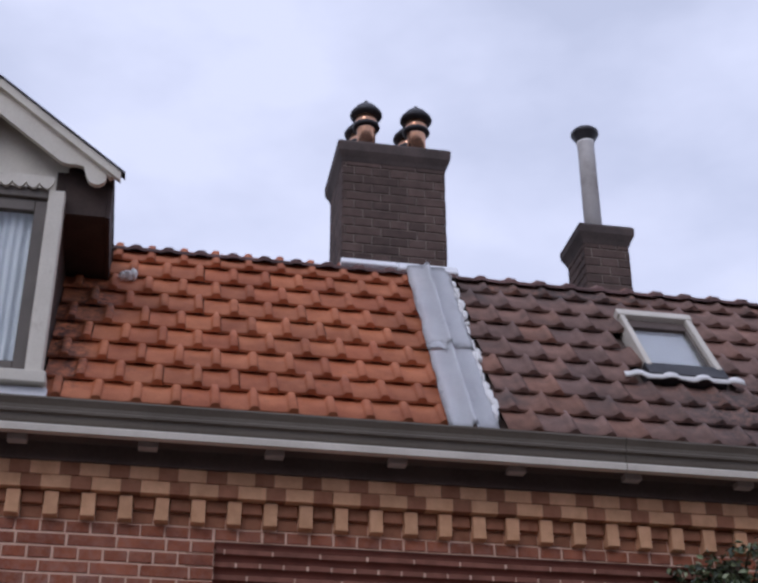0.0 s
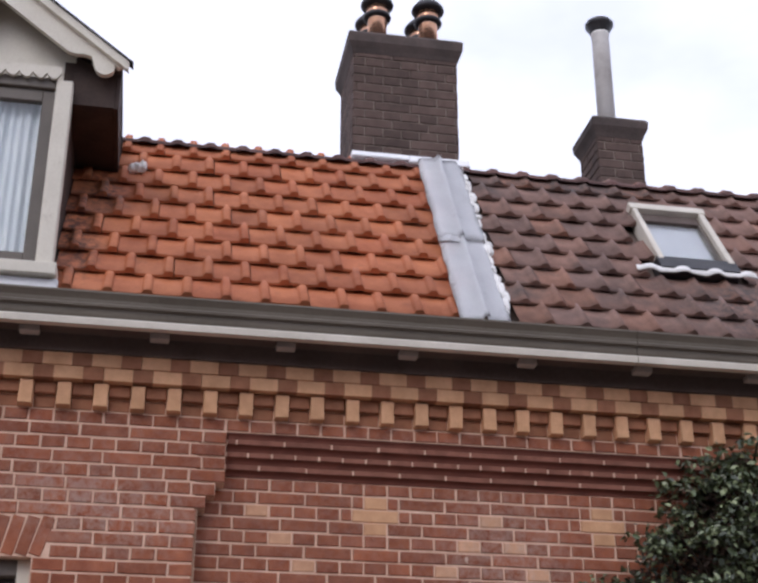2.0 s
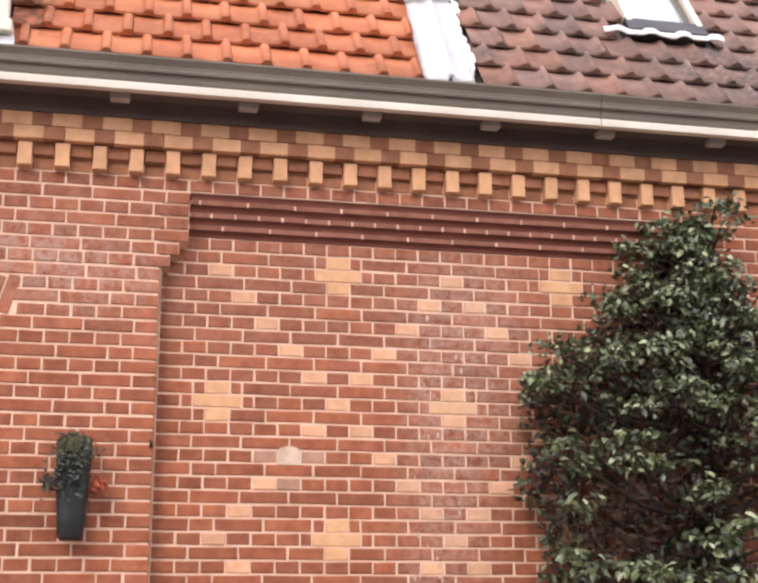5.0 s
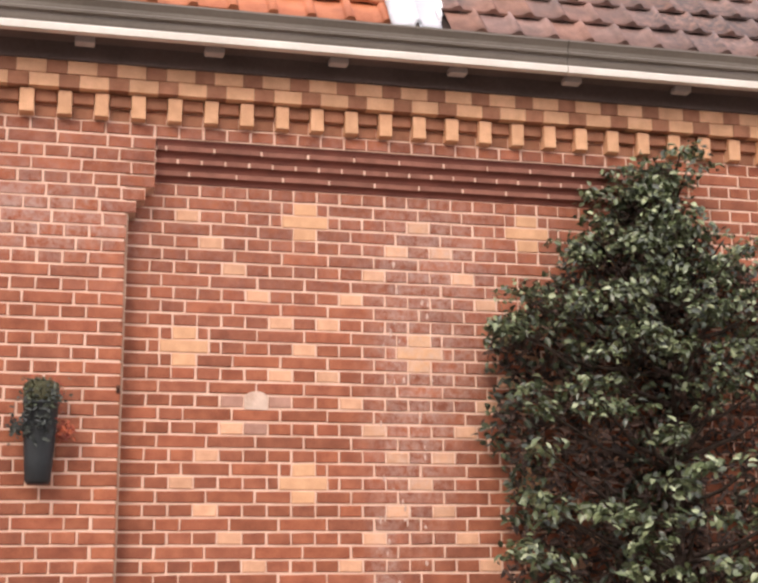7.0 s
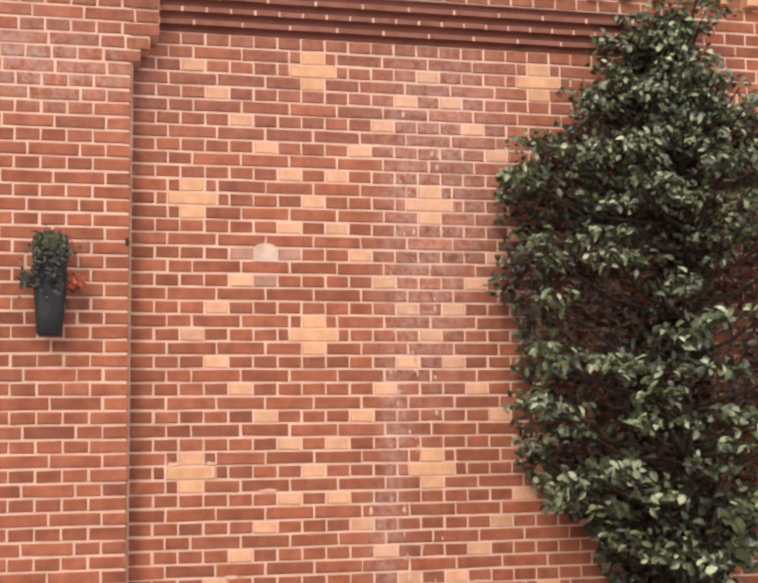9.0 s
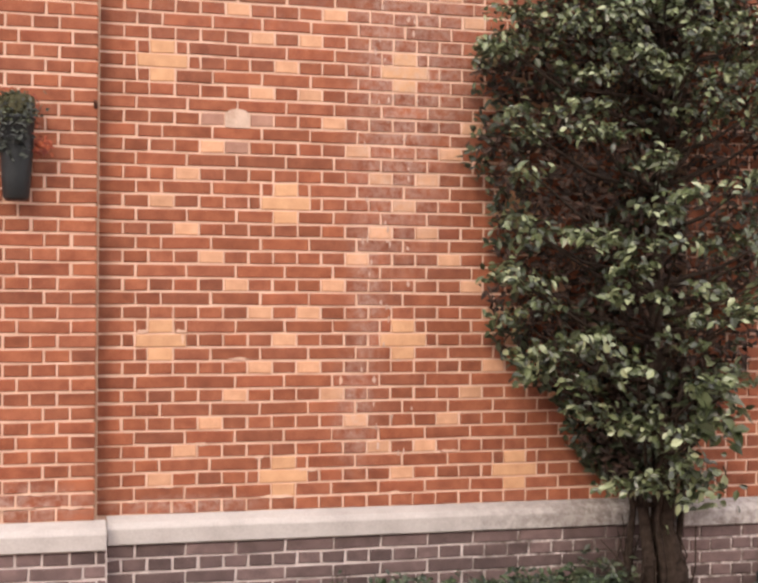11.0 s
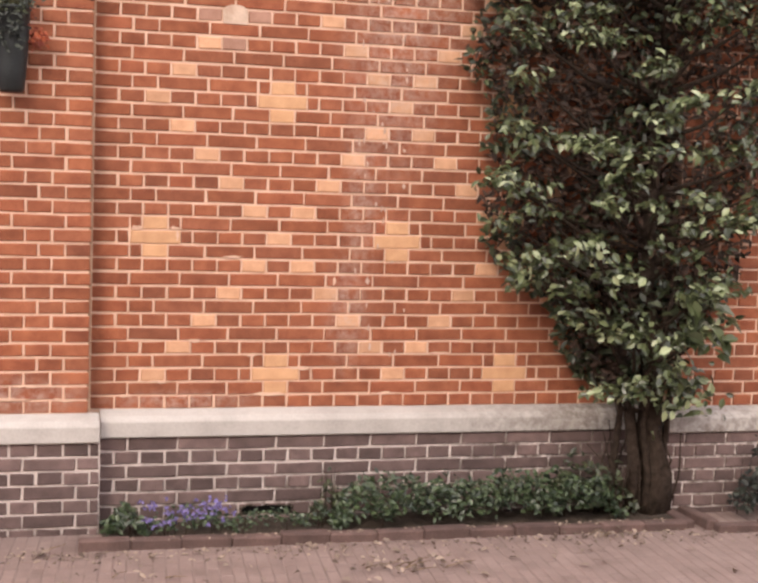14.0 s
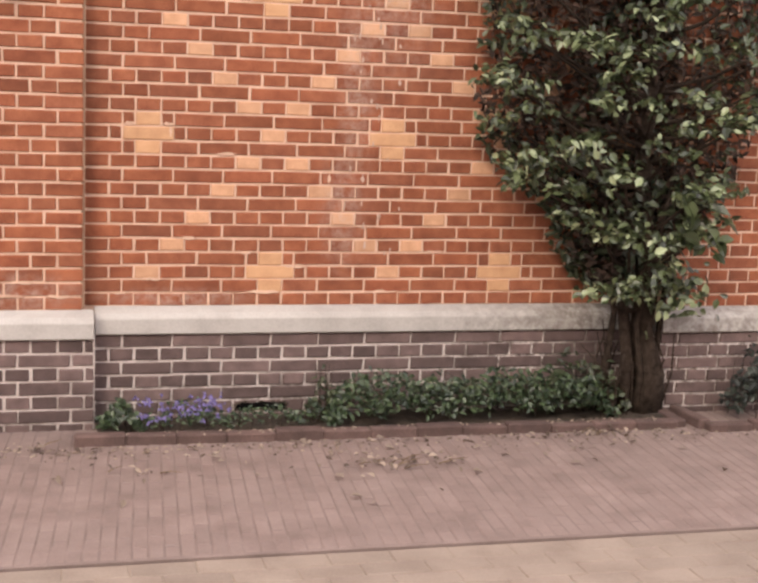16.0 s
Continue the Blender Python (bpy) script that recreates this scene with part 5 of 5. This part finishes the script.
flowers += [(Vector((r.choice((-0.045, 0.05)) + r.gauss(0, 0.014), -0.09 + r.gauss(0, 0.02), r.uniform(0.41, 0.465))), 0.014, (0, -0.8, 0.3)) for _ in range(26)]
leaf_mesh("blossom", flowers, RED_PETAL, planter, 32)

# ---- hook on the pier's edge ----
RUST = surface("rusty_iron", (0.05, 0.022, 0.014), (0.13, 0.055, 0.03), 0.85, 40, 200, 0.5, 0.001, metal=0.3)
hook = thing("wall_hook", "small rusty iron hook driven into the pier's edge", "hook", (-0.014, PIER_Y, 2.277))
part("shank", tube([(0, 0.02, 0), (0, -0.02, 0), (0.004, -0.028, 0.006)], [0.005, 0.005, 0.0045], 8), RUST, hook)
part("plate", box(bmesh.new(), -0.008, 0.008, -0.006, 0.002, -0.018, 0.018, 0.002), RUST, hook)

# ---- soil crumbs along the edging ----
r = random.Random(77)
verts, faces = [], []
for k in range(900):
    x, y, q = r.uniform(-0.5, 3.2), -0.445 - abs(r.gauss(0, 0.10)), r.uniform(0.003, 0.011)
    lift = 0.001
    if k > 600:
        x, y, lift = r.uniform(0.0, 2.6), r.uniform(-0.43, -0.37), 0.036
    s = len(verts)
    verts += [(x + q * r.uniform(0.6, 1.4) * a, y + q * r.uniform(0.6, 1.4) * b, lift + c * q * 0.7) for a, b, c in ((1, 0, 0), (0, 1, 0), (-1, 0, 0), (0, -1, 0), (0.1, 0.1, 1))]
    faces += [(s, s + 1, s + 4), (s + 1, s + 2, s + 4), (s + 2, s + 3, s + 4), (s + 3, s, s + 4)]
me = bpy.data.meshes.new("soil_crumbs")
me.from_pydata(verts, [], faces)
me.materials.append(DRY)
tagged(new("soil_crumbs", me), "brown crumbs of soil and litter along the edging", "litter", kind="stuff")

# ---- fallen leaves ----
r = random.Random(14)
for k in range(75):
    x, y = r.choice((r.uniform(-0.6, 3.0), r.gauss(1.15, 0.16), r.gauss(2.2, 0.25))), -0.47 - abs(r.gauss(0, 0.22)) - (r.uniform(0, 0.8) if r.random() < 0.15 else 0)
    ob = leaf_mesh("fallen_leaf", [((0, 0, 0), r.uniform(0.02, 0.05), (0, 0, 2.5))], DRY, None, 100 + k, 0.7, "dry curled leaf lying on the pavement", "")
    tagged(ob, category="leaf", group="fallen leaves")
    ob.location = (x, y, 0.012)


# ---- swept heap of twigs and dead leaves ----
def litter_heap(label, x, y, wide, deep, leaves, twigs, seed):
    r = random.Random(seed)
    heap = thing("leaf_litter", label, "litter", (x, y, 0.0))
    leaf_mesh("dead_leaves", [((r.gauss(0, wide / 2.2), r.gauss(0, deep / 2.2), 0.008 + abs(r.gauss(0, 0.012))), r.uniform(0.016, 0.042), (0, -0.4, 1.6)) for _ in range(leaves)], DRY, heap, seed, 0.6)
    for _ in range(twigs):
        a, q, l = r.uniform(-0.7, 0.7), Vector((r.gauss(0, wide / 3), r.gauss(0, deep / 3), 0.006)), r.uniform(0.05, 0.14)
        way = Vector((math.cos(a), math.sin(a) * 0.6, r.uniform(0.0, 0.25)))
        part("twig", tube([q, q + way * l * 0.5 + Vector((0, 0.006, 0.004)), q + way * l], [0.0028, 0.0022, 0.001], 5), TWIG, heap)


TWIG = surface("dry_twig", (0.10, 0.065, 0.04), (0.24, 0.17, 0.11), 0.9, 30, 140, 0.4, 0.002)
litter_heap("small heap of dead leaves and twigs on the pavement", 1.22, -0.84, 0.30, 0.14, 60, 9, 51)
litter_heap("scatter of dead leaves at the pavement's bed edge", 2.2, -0.50, 0.2, 0.05, 26, 3, 52)
litter_heap("few dead leaves and crumbs beside the bed's corner", 0.12, -0.80, 0.35, 0.2, 18, 2, 53)
litter_heap("pale curled leaves beside the plinth", -0.2, -0.47, 0.12, 0.06, 12, 1, 54)


# ---- pavement pieces ----
SKEW = 0.09


def pavers():
    verts, faces, made = [], [], 0
    store = {}
    for i in range(-30, 76):
        x = i * 0.052
        y = STREET_Y + 0.012 + (0.10 if i % 2 else 0.0)
        spans = ([(STREET_Y + 0.012, y)] if i % 2 else []) + [(y + 0.2 * n, min(y + 0.2 * (n + 1), -0.02)) for n in range(10) if y + 0.2 * n < -0.06]
        for a, b in spans:
            l = b - a - 0.0035
            c = (x + 0.026 + SKEW * ((a + b) / 2 + 0.9), (a + b) / 2, random.uniform(-0.0035, -0.0005))
            if 0.0 < x < 1.75 and -1.5 < c[1] < -0.45 and made < 300:
                key = round(l, 3)
                if key not in store:
                    store[key] = bpy.data.meshes.new("paver")
                    v, f = brick_verts(0.0478, key, 0.02, 0.003)
                    store[key].from_pydata([(p[0], p[2], -p[1]) for p in v], [], f)
                    store[key].materials.append(PAVER_ONE)
                ob = new("paver", store[key])
                ob.parent, ob.location, ob.rotation_euler = pavement, c, (0, 0, -SKEW)
                made += 1
            else:
                v, f = brick_verts(0.0478, l, 0.02, 0.003)
                s = len(verts)
                verts += [(c[0] + p[0] + SKEW * p[2], c[1] + p[2], c[2] - p[1]) for p in v]
                faces += [tuple(s + q for q in g) for g in f]
    me = bpy.data.meshes.new("paving")
    me.from_pydata(verts, [], faces)
    me.materials.append(PAVER)
    ob = new("paving", me)
    ob.parent = pavement
    tagged(ob, kind="stuff")


def street_clinkers():
    """Worn clinkers laid lengthwise along the pavement's edge, one object a row."""
    r = random.Random(41)
    for row in range(7):
        verts, faces = [], []
        y = STREET_Y - 0.068 - 0.104 * row
        x = -1.2 + (0.105 if row % 2 else 0.0)
        while x < 4.2:
            l = 0.21 + r.uniform(-0.006, 0.006)
            v, f = brick_verts(l - 0.003, 0.1, 0.02, 0.003)
            n, turn = len(verts), r.uniform(-0.02, 0.02)
            lift = -0.009 + r.uniform(-0.0015, 0.0015)
            verts += [(x + l / 2 + p[0], y + p[2] + p[0] * turn, lift - p[1]) for p in v]
            faces += [tuple(n + i for i in q) for q in f]
            x += l
        me = bpy.data.meshes.new("clinker_row")
        me.from_pydata(verts, [], faces)
        me.materials.append(CLINKER)
        ob = new("clinker_row", me)
        ob.parent = road
        tagged(ob, kind="stuff")


# ---- pieces of walls, roof and pavement ----
panel_bricks()
pier_bricks()
arch_bricks()
plinth_bricks()
roof_tiles()
pavers()
street_clinkers()
